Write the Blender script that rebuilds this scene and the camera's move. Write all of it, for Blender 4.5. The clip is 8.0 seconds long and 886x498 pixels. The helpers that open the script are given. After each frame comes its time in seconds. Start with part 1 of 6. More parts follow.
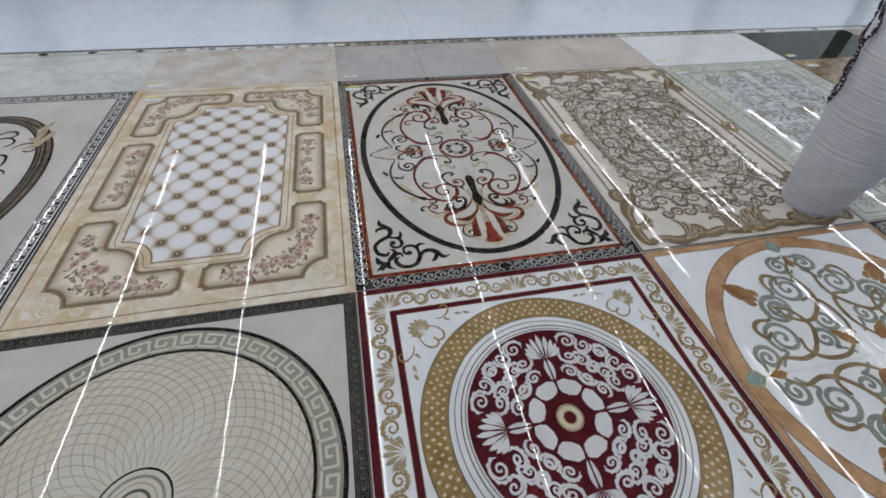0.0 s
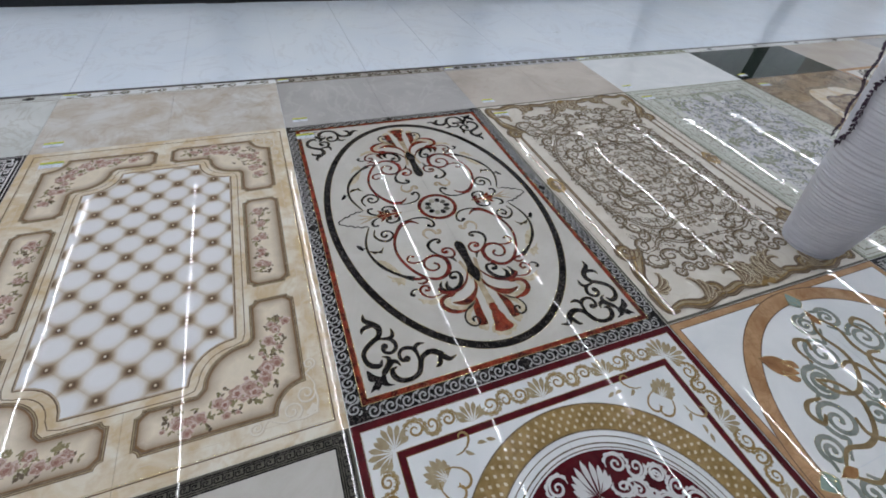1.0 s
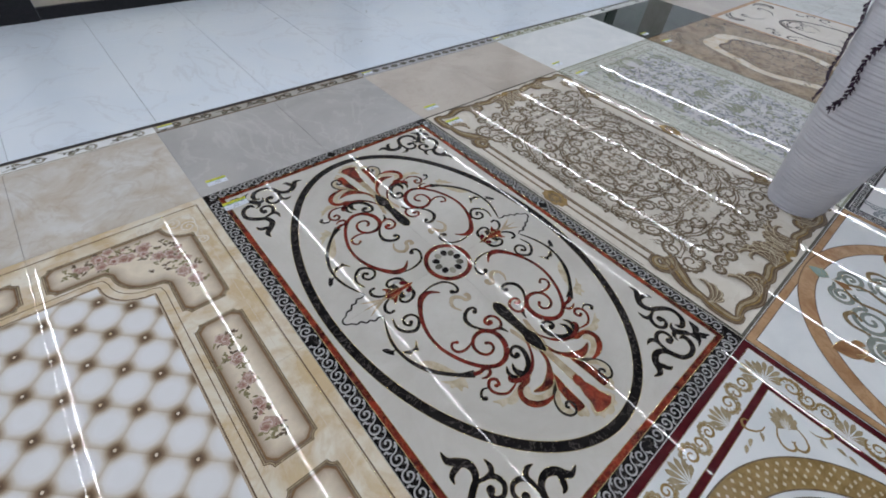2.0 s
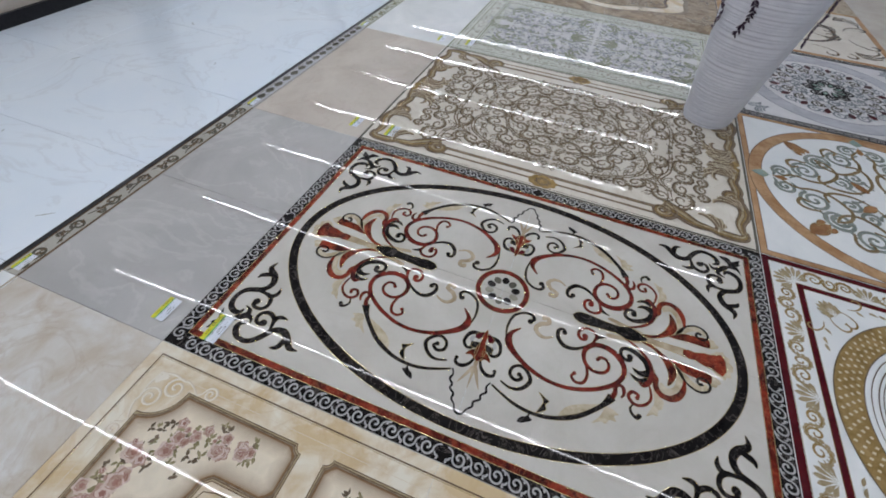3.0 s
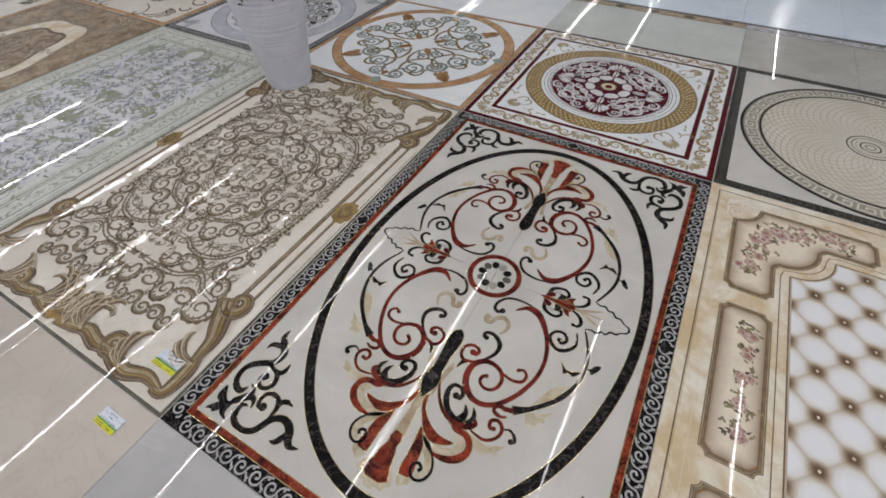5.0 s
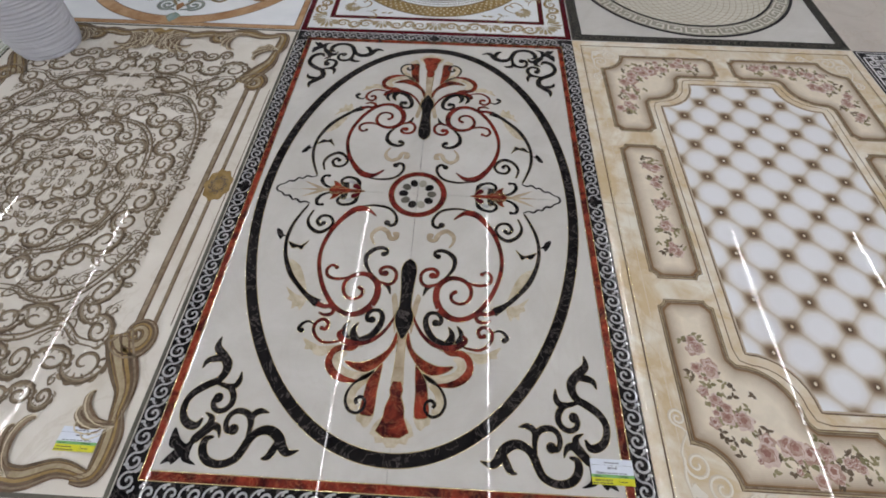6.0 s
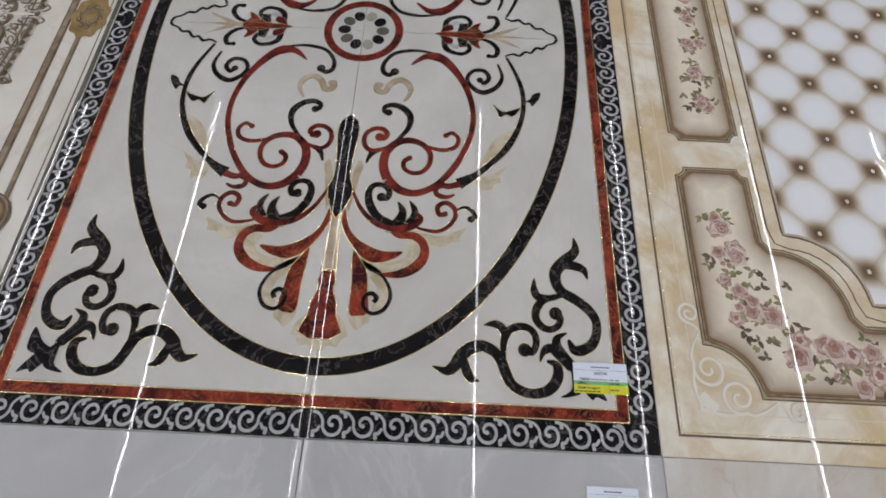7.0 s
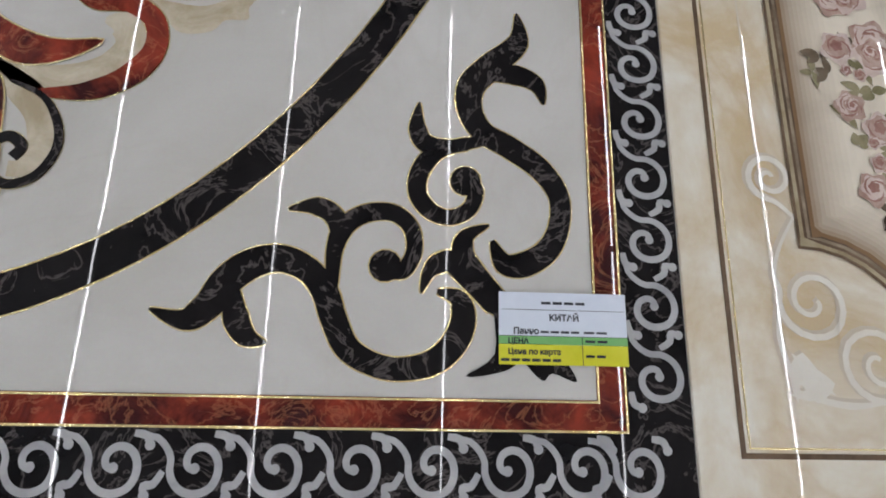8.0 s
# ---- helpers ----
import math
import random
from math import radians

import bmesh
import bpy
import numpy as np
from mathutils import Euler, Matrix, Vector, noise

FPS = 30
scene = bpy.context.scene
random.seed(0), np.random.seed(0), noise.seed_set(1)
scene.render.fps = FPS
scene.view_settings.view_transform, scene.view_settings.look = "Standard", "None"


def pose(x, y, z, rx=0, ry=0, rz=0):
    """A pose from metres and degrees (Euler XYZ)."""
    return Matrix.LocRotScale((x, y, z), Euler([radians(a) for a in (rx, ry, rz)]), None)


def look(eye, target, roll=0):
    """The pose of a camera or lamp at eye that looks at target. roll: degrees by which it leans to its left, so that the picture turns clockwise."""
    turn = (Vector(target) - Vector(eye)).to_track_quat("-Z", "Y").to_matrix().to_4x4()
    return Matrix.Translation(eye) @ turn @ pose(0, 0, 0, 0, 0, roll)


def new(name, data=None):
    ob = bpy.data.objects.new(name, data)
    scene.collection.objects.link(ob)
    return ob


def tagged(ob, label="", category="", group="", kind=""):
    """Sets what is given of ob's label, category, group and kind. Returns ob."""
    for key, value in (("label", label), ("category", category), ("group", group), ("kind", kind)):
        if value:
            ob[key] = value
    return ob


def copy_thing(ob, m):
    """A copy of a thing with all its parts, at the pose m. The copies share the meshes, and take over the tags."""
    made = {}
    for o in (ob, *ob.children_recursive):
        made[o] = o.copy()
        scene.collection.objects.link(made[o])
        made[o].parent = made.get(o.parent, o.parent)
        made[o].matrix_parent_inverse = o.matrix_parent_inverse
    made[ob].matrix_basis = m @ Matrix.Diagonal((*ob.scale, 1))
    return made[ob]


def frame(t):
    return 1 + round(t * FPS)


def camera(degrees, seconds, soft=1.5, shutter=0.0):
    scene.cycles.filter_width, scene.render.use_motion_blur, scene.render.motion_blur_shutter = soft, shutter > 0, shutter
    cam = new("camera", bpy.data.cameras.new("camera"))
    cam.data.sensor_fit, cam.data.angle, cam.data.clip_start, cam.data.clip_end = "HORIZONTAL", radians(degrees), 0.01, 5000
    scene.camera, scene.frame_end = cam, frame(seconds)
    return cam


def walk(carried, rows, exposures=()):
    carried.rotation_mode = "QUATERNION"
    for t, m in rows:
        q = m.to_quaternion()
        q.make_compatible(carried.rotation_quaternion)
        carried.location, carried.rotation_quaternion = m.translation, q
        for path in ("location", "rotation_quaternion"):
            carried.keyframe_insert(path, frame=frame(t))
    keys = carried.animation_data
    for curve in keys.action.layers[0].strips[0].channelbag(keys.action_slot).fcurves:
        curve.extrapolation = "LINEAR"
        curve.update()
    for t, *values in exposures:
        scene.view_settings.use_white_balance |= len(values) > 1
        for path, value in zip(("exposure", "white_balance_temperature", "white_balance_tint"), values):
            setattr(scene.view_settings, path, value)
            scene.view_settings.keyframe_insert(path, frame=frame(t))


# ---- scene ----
cam = camera(93.1, 8.0, soft=1.8)
PATH = [
    (0, (0.06, -1.018, 1.251), (0.413, 0.333, -0.18), 3.6),
    (0.5, (0.077, -0.805, 1.285), (0.5, 0.567, -0.107), 3.4),
    (1, (-0.004, -0.542, 1.25), (0.588, 0.759, -0.148), 5.8),
    (1.5, (-0.119, -0.231, 1.236), (0.66, 0.948, -0.18), 6.1),
    (1.7, (-0.141, -0.09, 1.214), (0.708, 1.027, -0.211), 5.9),
    (2.8, (-0.312, 0.735, 1.191), (0.939, 1.229, -0.289), 6.3),
    (3, (-0.314, 0.844, 1.177), (0.962, 1.245, -0.31), 5.2),
    (3.5, (-0.25, 1.226, 1.16), (1.073, 1.314, -0.338), 4.7),
    (4, (-0.123, 1.522, 1.169), (1.172, 1.209, -0.323), 3.1),
    (4.5, (0.081, 1.723, 1.166), (1.13, 0.904, -0.328), 1.5),
    (5, (0.301, 1.765, 1.171), (0.966, 0.628, -0.333), -1.2),
    (5.2, (0.362, 1.766, 1.169), (0.838, 0.564, -0.357), -0.7),
    (6.3, (0.486, 1.777, 1.0), (0.482, 0.825, -0.759), 2.1),
    (6.5, (0.476, 1.772, 0.95), (0.461, 0.888, -0.844), 3.2),
    (7, (0.382, 1.733, 0.771), (0.385, 1.044, -1.107), 2.6),
    (7.5, (0.253, 1.684, 0.518), (0.226, 1.159, -1.411), 5.3),
    (8, (0.199, 1.685, 0.311), (0.106, 1.287, -1.647), 14.8),
]
walk(cam, [(t, look(eye, target, roll)) for t, eye, target, roll in PATH],
     exposures=[(0.0, -1.00, 6500, 12), (1.5, -1.02, 6430, 12), (3.0, -0.93, 6450, 12), (4.0, -0.96, 6800, 14), (5.0, -0.86, 6850, 14), (6.5, -0.91, 6650, 14), (8.0, -0.98, 6550, 13)])

# ---- hall: size, world, lamps, exposure ----
CEIL = 4.42            # height of the lamp undersides
HALL = (-13.0, 15.0, -18.5, 11.5)
world = bpy.data.worlds.new("hall_air")
world.use_nodes = True
world.node_tree.nodes["Background"].inputs[0].default_value = (0.75, 0.85, 1.0, 1)
world.node_tree.nodes["Background"].inputs[1].default_value = 0.15
scene.world = world

# ---- materials ----
def node(nt, kind, **ins):
    n = nt.nodes.new(kind)
    for k, v in ins.items():
        n.inputs[k.replace("_", " ")].default_value = v
    return n


def calc(nt, op, a, b=None):
    n = nt.nodes.new("ShaderNodeMath")
    n.operation = op
    for i, v in ((0, a), (1, b)):
        if v is None:
            continue
        if hasattr(v, "links"):
            nt.links.new(v, n.inputs[i])
        else:
            n.inputs[i].default_value = v
    return n.outputs[0]


def ramp(nt, fac, stops):
    n = nt.nodes.new("ShaderNodeValToRGB")
    els = n.color_ramp.elements
    els[0].position, els[0].color = stops[0][0], (*stops[0][1], 1)
    els[1].position, els[1].color = stops[-1][0], (*stops[-1][1], 1)
    for p, c in stops[1:-1]:
        e = els.new(p)
        e.color = (*c, 1)
    nt.links.new(fac, n.inputs[0])
    return n.outputs[0]


def mix(nt, fac, a, b, blend="MIX"):
    n = nt.nodes.new("ShaderNodeMix")
    n.data_type, n.blend_type = "RGBA", blend
    for i, v in ((0, fac), (6, a), (7, b)):
        if hasattr(v, "links"):
            nt.links.new(v, n.inputs[i])
        elif i == 0:
            n.inputs[i].default_value = v
        else:
            n.inputs[i].default_value = (*v, 1)
    return n.outputs[2]


def glaze_group():
    """Height of the glazed floor: slow waves in each tile, rounded tile edges every 0.6 m, orange peel."""
    g = bpy.data.node_groups.new("glaze_height", "ShaderNodeTree")
    g.interface.new_socket("Height", in_out="OUTPUT", socket_type="NodeSocketFloat")
    out = g.nodes.new("NodeGroupOutput")
    pos = g.nodes.new("ShaderNodeNewGeometry").outputs["Position"]
    sep = g.nodes.new("ShaderNodeSeparateXYZ")
    g.links.new(pos, sep.inputs[0])
    slow = node(g, "ShaderNodeTexNoise", Scale=3.1, Detail=1.0, Roughness=0.45)
    g.links.new(pos, slow.inputs["Vector"])
    peel = node(g, "ShaderNodeTexNoise", Scale=17.0, Detail=2.0, Roughness=0.6)
    g.links.new(pos, peel.inputs["Vector"])

    def edge(axis, size):
        m = calc(g, "PINGPONG", calc(g, "ADD", sep.outputs[axis], size * 60), size / 2)
        return calc(g, "POWER", calc(g, "SUBTRACT", 1.0, calc(g, "MINIMUM", calc(g, "DIVIDE", m, 0.015), 1.0)), 2.0)

    rim = calc(g, "ADD", edge(0, 0.6), edge(1, 0.6))
    h = calc(g, "ADD", calc(g, "MULTIPLY", slow.outputs["Fac"], 0.00045), calc(g, "MULTIPLY", peel.outputs["Fac"], 0.000035))
    h = calc(g, "SUBTRACT", h, calc(g, "MULTIPLY", rim, 0.00009))
    g.links.new(h, out.inputs[0])
    return g


GLAZE = glaze_group()


def shell(name, rough=0.012, spec=0.27, metal=0.0):
    m = bpy.data.materials.new(name)
    m.use_nodes = True
    nt = m.node_tree
    b = nt.nodes["Principled BSDF"]
    b.inputs["Roughness"].default_value, b.inputs["Metallic"].default_value = rough, metal
    b.inputs["Specular IOR Level"].default_value = spec
    return m, nt, b


def position(nt, scale=1.0, stretch=(1, 1, 1), turn=0.0, coords="pos"):
    mp = nt.nodes.new("ShaderNodeMapping")
    mp.inputs["Scale"].default_value = [scale * s for s in stretch]
    mp.inputs["Rotation"].default_value = (0, 0, turn)
    if coords == "pos":
        nt.links.new(nt.nodes.new("ShaderNodeNewGeometry").outputs["Position"], mp.inputs[0])
    else:
        nt.links.new(nt.nodes.new("ShaderNodeTexCoord").outputs["Object"], mp.inputs[0])
    return mp.outputs[0]


def gloss(nt, b, relief=None, depth=0.0003):
    """The shared waves of the floor's glaze, with a relief of the material's own on top."""
    g = nt.nodes.new("ShaderNodeGroup")
    g.node_tree = GLAZE
    h = g.outputs[0]
    if relief is not None:
        h = calc(nt, "ADD", h, calc(nt, "MULTIPLY", relief, depth))
    bump = node(nt, "ShaderNodeBump", Strength=1.0, Distance=1.0)
    nt.links.new(h, bump.inputs["Height"])
    nt.links.new(bump.outputs[0], b.inputs["Normal"])


def ceramic(name, a, c, scale=6.0, vein=None, vein_scale=5.0, rough=0.012, grain=0.06, spec=0.27, stretch=(1, 1, 1), turn=0.0, sharp=0.16, metal=0.0, relief=0.0, carve=0.0):
    """Polished printed tile: two colours clouded into each other, optional veins, fine grain."""
    m, nt, b = shell(name, rough, spec, metal)
    v = position(nt, 1.0, stretch, turn)
    cloud = node(nt, "ShaderNodeTexNoise", Scale=scale, Detail=6.0, Roughness=0.62, Distortion=0.6)
    nt.links.new(v, cloud.inputs["Vector"])
    col = ramp(nt, cloud.outputs["Fac"], [(0.5 - sharp, a), (0.5 + sharp, c)])
    if vein:
        vn = node(nt, "ShaderNodeTexNoise", Scale=vein_scale, Detail=5.0, Roughness=0.6, Distortion=1.6)
        nt.links.new(v, vn.inputs["Vector"])
        d = calc(nt, "ABSOLUTE", calc(nt, "SUBTRACT", vn.outputs["Fac"], 0.5))
        k = calc(nt, "SUBTRACT", 1.0, calc(nt, "MINIMUM", calc(nt, "DIVIDE", d, vein[1]), 1.0))
        col = mix(nt, calc(nt, "MULTIPLY", k, vein[2]), col, vein[0])
    fine = node(nt, "ShaderNodeTexNoise", Scale=420.0, Detail=2.0)
    nt.links.new(v, fine.inputs["Vector"])
    col = mix(nt, grain, col, mix(nt, 1.0, col, fine.outputs["Color"], "OVERLAY"))
    nt.links.new(col, b.inputs["Base Color"])
    if carve:
        cut = node(nt, "ShaderNodeTexNoise", Scale=20.0, Detail=1.0, Distortion=0.8)
        nt.links.new(v, cut.inputs["Vector"])
        gloss(nt, b, cut.outputs["Fac"], carve)
    else:
        gloss(nt, b, fine.outputs["Fac"] if relief else None, relief)
    return m


IVORY = ceramic("ivory_marble", (0.532, 0.508, 0.461), (0.627, 0.603, 0.56), 4.0, ((0.50, 0.46, 0.40), 0.025, 0.16), 3.5)
BLACK = ceramic("black_marble", (0.004, 0.0035, 0.004), (0.013, 0.011, 0.011), 14.0, ((0.20, 0.17, 0.16), 0.022, 0.42), 16.0, spec=0.15)
GREYSCROLL = ceramic("grey_scroll_print", (0.34, 0.335, 0.34), (0.50, 0.49, 0.48), 24.0)
RED = ceramic("red_marble", (0.038, 0.005, 0.005), (0.27, 0.036, 0.018), 19.0, ((0.50, 0.17, 0.075), 0.028, 0.34), 24.0, sharp=0.12)
CRIMSON = ceramic("crimson_marble", (0.030, 0.0035, 0.005), (0.21, 0.026, 0.018), 22.0, ((0.36, 0.10, 0.06), 0.022, 0.25), 28.0, sharp=0.12)
TAN = ceramic("tan_marble", (0.33, 0.25, 0.16), (0.53, 0.44, 0.32), 22.0)
SAND = ceramic("sand_marble", (0.42, 0.34, 0.22), (0.62, 0.55, 0.42), 30.0)
GOLD = ceramic("gold_line", (0.62, 0.45, 0.18), (0.80, 0.66, 0.34), 60.0, rough=0.22, metal=0.9)
WHITE = ceramic("white_porcelain", (0.739, 0.762, 0.773), (0.851, 0.862, 0.862), 4.0)
CREAM = ceramic("cream_onyx", (0.5, 0.36, 0.19), (0.68, 0.56, 0.38), 6.0, ((0.45, 0.28, 0.12), 0.03, 0.5), 4.0)
CREAM2 = ceramic("pale_onyx", (0.62, 0.48, 0.295), (0.79, 0.74, 0.63), 7.0, ((0.56, 0.40, 0.22), 0.045, 0.34), 3.0, sharp=0.11)
FAWN = ceramic("fawn_leaf_print", (0.29, 0.245, 0.18), (0.43, 0.37, 0.29), 30.0)
BROWN = ceramic("brown_line", (0.10, 0.065, 0.04), (0.20, 0.13, 0.08), 30.0, carve=0.00010)
UMBER = ceramic("umber_scroll_print", (0.085, 0.060, 0.038), (0.20, 0.150, 0.10), 18.0, carve=0.00010)
OCHRE = ceramic("ochre_print", (0.22, 0.14, 0.045), (0.37, 0.25, 0.105), 24.0, relief=0.0002)
MAROON = ceramic("maroon_print", (0.052, 0.004, 0.008), (0.108, 0.010, 0.014), 16.0, spec=0.22)
GREY = ceramic("grey_marble", (0.413, 0.403, 0.394), (0.499, 0.49, 0.48), 2.5, ((0.62, 0.61, 0.59), 0.03, 0.3), 2.2)
BEIGE = ceramic("beige_marble", (0.499, 0.442, 0.384), (0.614, 0.557, 0.49), 2.5, ((0.45, 0.36, 0.29), 0.02, 0.3), 3.0)
PALE = ceramic("pale_marble", (0.583, 0.604, 0.583), (0.721, 0.731, 0.71), 3.0, ((0.36, 0.31, 0.24), 0.03, 0.35), 2.6)
ONYX = ceramic("beige_onyx", (0.54, 0.47, 0.385), (0.67, 0.655, 0.625), 6.0, ((0.40, 0.29, 0.20), 0.03, 0.25), 3.0, sharp=0.13)
GREEN = ceramic("dark_green_marble", (0.012, 0.022, 0.016), (0.03, 0.045, 0.035), 6.0, ((0.25, 0.27, 0.24), 0.015, 0.3), 5.0)
AISLE = ceramic("white_aisle_tile", (0.79, 0.875, 0.975), (0.85, 0.915, 0.985), 1.5, ((0.60, 0.62, 0.68), 0.02, 0.3), 1.6, rough=0.13, spec=0.9)
DARK = ceramic("dark_edge_line", (0.012, 0.013, 0.016), (0.03, 0.03, 0.035), 20.0, rough=0.3)
PLAIN = ceramic("plaster", (0.60, 0.61, 0.63), (0.68, 0.69, 0.70), 2.0, rough=0.7)
POWDER = ceramic("black_powder_coat", (0.012, 0.012, 0.015), (0.02, 0.02, 0.024), 40.0, rough=0.4)
ORANGE = ceramic("orange_marble", (0.36, 0.19, 0.09), (0.56, 0.36, 0.20), 9.0, ((0.25, 0.12, 0.05), 0.03, 0.35), 8.0)
IVORY2 = ceramic("warm_ivory_print", (0.58, 0.54, 0.44), (0.66, 0.62, 0.53), 5.0)
IVORY3 = ceramic("cream_ivory_print", (0.67, 0.615, 0.53), (0.76, 0.715, 0.635), 4.0, ((0.5, 0.42, 0.32), 0.02, 0.25), 3.0, carve=0.00010)
STONE = ceramic("stone_grey_print", (0.27, 0.25, 0.20), (0.36, 0.34, 0.28), 16.0)
STONE2 = ceramic("stone_line_print", (0.40, 0.35, 0.27), (0.48, 0.43, 0.34), 16.0)
OLIVE = ceramic("dark_olive_print", (0.085, 0.08, 0.065), (0.15, 0.14, 0.11), 20.0)
OLIVE2 = ceramic("olive_brown_print", (0.16, 0.11, 0.05), (0.30, 0.22, 0.12), 14.0, carve=0.00010)
ORANGE2 = ceramic("brown_leaf_print", (0.22, 0.10, 0.04), (0.40, 0.22, 0.10), 14.0)
SLATE = ceramic("slate_blue_print", (0.16, 0.18, 0.2), (0.29, 0.31, 0.33), 14.0)
SLATE2 = ceramic("slate_green_print", (0.17, 0.20, 0.18), (0.30, 0.32, 0.29), 14.0, carve=0.00010)
TEAL = ceramic("teal_print", (0.20, 0.30, 0.26), (0.32, 0.40, 0.36), 14.0)
LILAC = ceramic("lilac_grey_print", (0.609, 0.604, 0.609), (0.714, 0.709, 0.714), 5.0, carve=0.00010)
MISTBLUE = ceramic("pale_slate_print", (0.17, 0.185, 0.20), (0.32, 0.335, 0.35), 14.0)
LILAC2 = ceramic("lilac_band_print", (0.42, 0.42, 0.46), (0.54, 0.54, 0.58), 9.0)
MINT = ceramic("pale_mint_marble", (0.572, 0.594, 0.528), (0.682, 0.693, 0.638), 5.0, ((0.42, 0.42, 0.33), 0.03, 0.3), 4.0, carve=0.00010)
SAGE = ceramic("sage_leaf_print", (0.17, 0.15, 0.07), (0.34, 0.29, 0.17), 30.0)
SAGE2 = ceramic("faded_sage_print", (0.25, 0.27, 0.19), (0.38, 0.39, 0.31), 16.0)
ROSE = ceramic("rose_print", (0.36, 0.21, 0.16), (0.52, 0.38, 0.31), 60.0)
PINK = ceramic("pale_rose_print", (0.56, 0.42, 0.36), (0.68, 0.56, 0.49), 60.0)
ROSE_DEEP = ceramic("deep_rose_print", (0.26, 0.12, 0.095), (0.38, 0.21, 0.17), 60.0)
PALEGOLD = ceramic("pale_gold_print", (0.60, 0.50, 0.33), (0.70, 0.62, 0.46), 24.0)
OCHRE2 = ceramic("light_ochre_print", (0.3, 0.23, 0.13), (0.46, 0.38, 0.25), 40.0)
WHITE2 = ceramic("white_print", (0.62, 0.60, 0.60), (0.74, 0.73, 0.73), 12.0)
UMBER2 = ceramic("carved_umber_print", (0.17, 0.125, 0.08), (0.34, 0.265, 0.18), 34.0, carve=0.00010)
TORTOISE = ceramic("tortoiseshell_print", (0.16, 0.10, 0.055), (0.40, 0.30, 0.19), 9.0, ((0.5, 0.42, 0.3), 0.03, 0.5), 8.0)
CEILING = ceramic("white_ceiling_paint", (0.66, 0.67, 0.68), (0.72, 0.725, 0.73), 2.0, rough=0.8)
STONE3 = ceramic("beige_grey_marble", (0.4, 0.38, 0.34), (0.5, 0.48, 0.43), 3.0, ((0.33, 0.30, 0.26), 0.02, 0.3), 3.0)
MIST = ceramic("greenish_grey_marble", (0.54, 0.562, 0.518), (0.626, 0.648, 0.594), 2.5, ((0.42, 0.43, 0.39), 0.02, 0.25), 3.0)
VASE_WHITE = ceramic("matt_white_glaze", (0.66, 0.67, 0.74), (0.75, 0.76, 0.82), 9.0, rough=0.45)
TWIG = ceramic("dark_purple_twig", (0.020, 0.010, 0.024), (0.06, 0.03, 0.06), 60.0, rough=0.6)
PAPER = ceramic("white_paper", (0.68, 0.72, 0.80), (0.74, 0.78, 0.85), 30.0, rough=0.5)
PAPER_GREEN = ceramic("green_paper", (0.16, 0.42, 0.13), (0.22, 0.50, 0.18), 30.0, rough=0.5)
PAPER_YELLOW = ceramic("yellow_paper", (0.62, 0.60, 0.02), (0.72, 0.69, 0.05), 30.0, rough=0.5)
INK = ceramic("grey_ink", (0.02, 0.022, 0.03), (0.045, 0.05, 0.06), 60.0, rough=0.6)
FADE = []
for k in range(11):
    u = (k / 10) ** 0.6
    tone = tuple(p + (q - p) * u for p, q in zip((0.24, 0.14, 0.07), (0.80, 0.71, 0.57)))
    FADE.append(ceramic("cartouche_shade", tuple(v * 0.9 for v in tone), tone, 30.0))
PEARL = ceramic("pearl_relief_print", (0.73, 0.67, 0.57), (0.80, 0.75, 0.66), 24.0)

import mathutils.geometry

# ---- tools: flat ornament laid as thin inlay; heights in steps of LAY ----
LAY = 0.0004


def part(name, bm, material, parent, label=""):
    me = bpy.data.meshes.new(name)
    bm.normal_update()
    bm.to_mesh(me)
    bm.free()
    me.materials.append(material)
    ob = new(name, me)
    ob.parent = parent
    if label:
        tagged(ob, label)
    return ob


def thing(name, x, y, z, label, category, group="", kind=""):
    ob = new(name)
    ob.location = (x, y, z)
    ob.empty_display_size = 0.05
    return tagged(ob, label, category, group, kind)


def fill(bm, pts, z):
    """A flat piece with the outline pts, facing up; bent outlines are cut into triangles."""
    pts = [q for i, q in enumerate(pts) if math.dist(q, pts[i - 1]) > 1e-6]
    area = sum(a[0] * b[1] - b[0] * a[1] for a, b in zip(pts, pts[1:] + pts[:1]))
    if area < 0:
        pts = pts[::-1]
    vs = [bm.verts.new((q[0], q[1], z)) for q in pts]
    if len(pts) <= 4:
        bm.faces.new(vs)
        return
    for tri in mathutils.geometry.tessellate_polygon([[Vector((q[0], q[1], 0)) for q in pts]]):
        u, v, w = (pts[k] for k in tri)
        if (v[0] - u[0]) * (w[1] - u[1]) - (w[0] - u[0]) * (v[1] - u[1]) < 0:
            tri = tri[::-1]
        bm.faces.new([vs[k] for k in tri])


def quad(bm, x0, y0, x1, y1, z):
    return fill(bm, [(x0, y0), (x1, y0), (x1, y1), (x0, y1)], z)


def slab(bm, x0, y0, x1, y1, top, thick=0.01, bev=0.0006):
    """A tile with a fine bevel round its top."""
    rows = [(0.0, top - thick), (0.0, top - bev), (bev, top)]
    loops = [[bm.verts.new((x, y, z)) for x, y in ((x0 + e, y0 + e), (x1 - e, y0 + e), (x1 - e, y1 - e), (x0 + e, y1 - e))] for e, z in rows]
    for a, b in zip(loops, loops[1:]):
        for i in range(4):
            bm.faces.new((a[i], a[(i + 1) % 4], b[(i + 1) % 4], b[i]))
    bm.faces.new(loops[-1])
    bm.faces.new(loops[0][::-1])


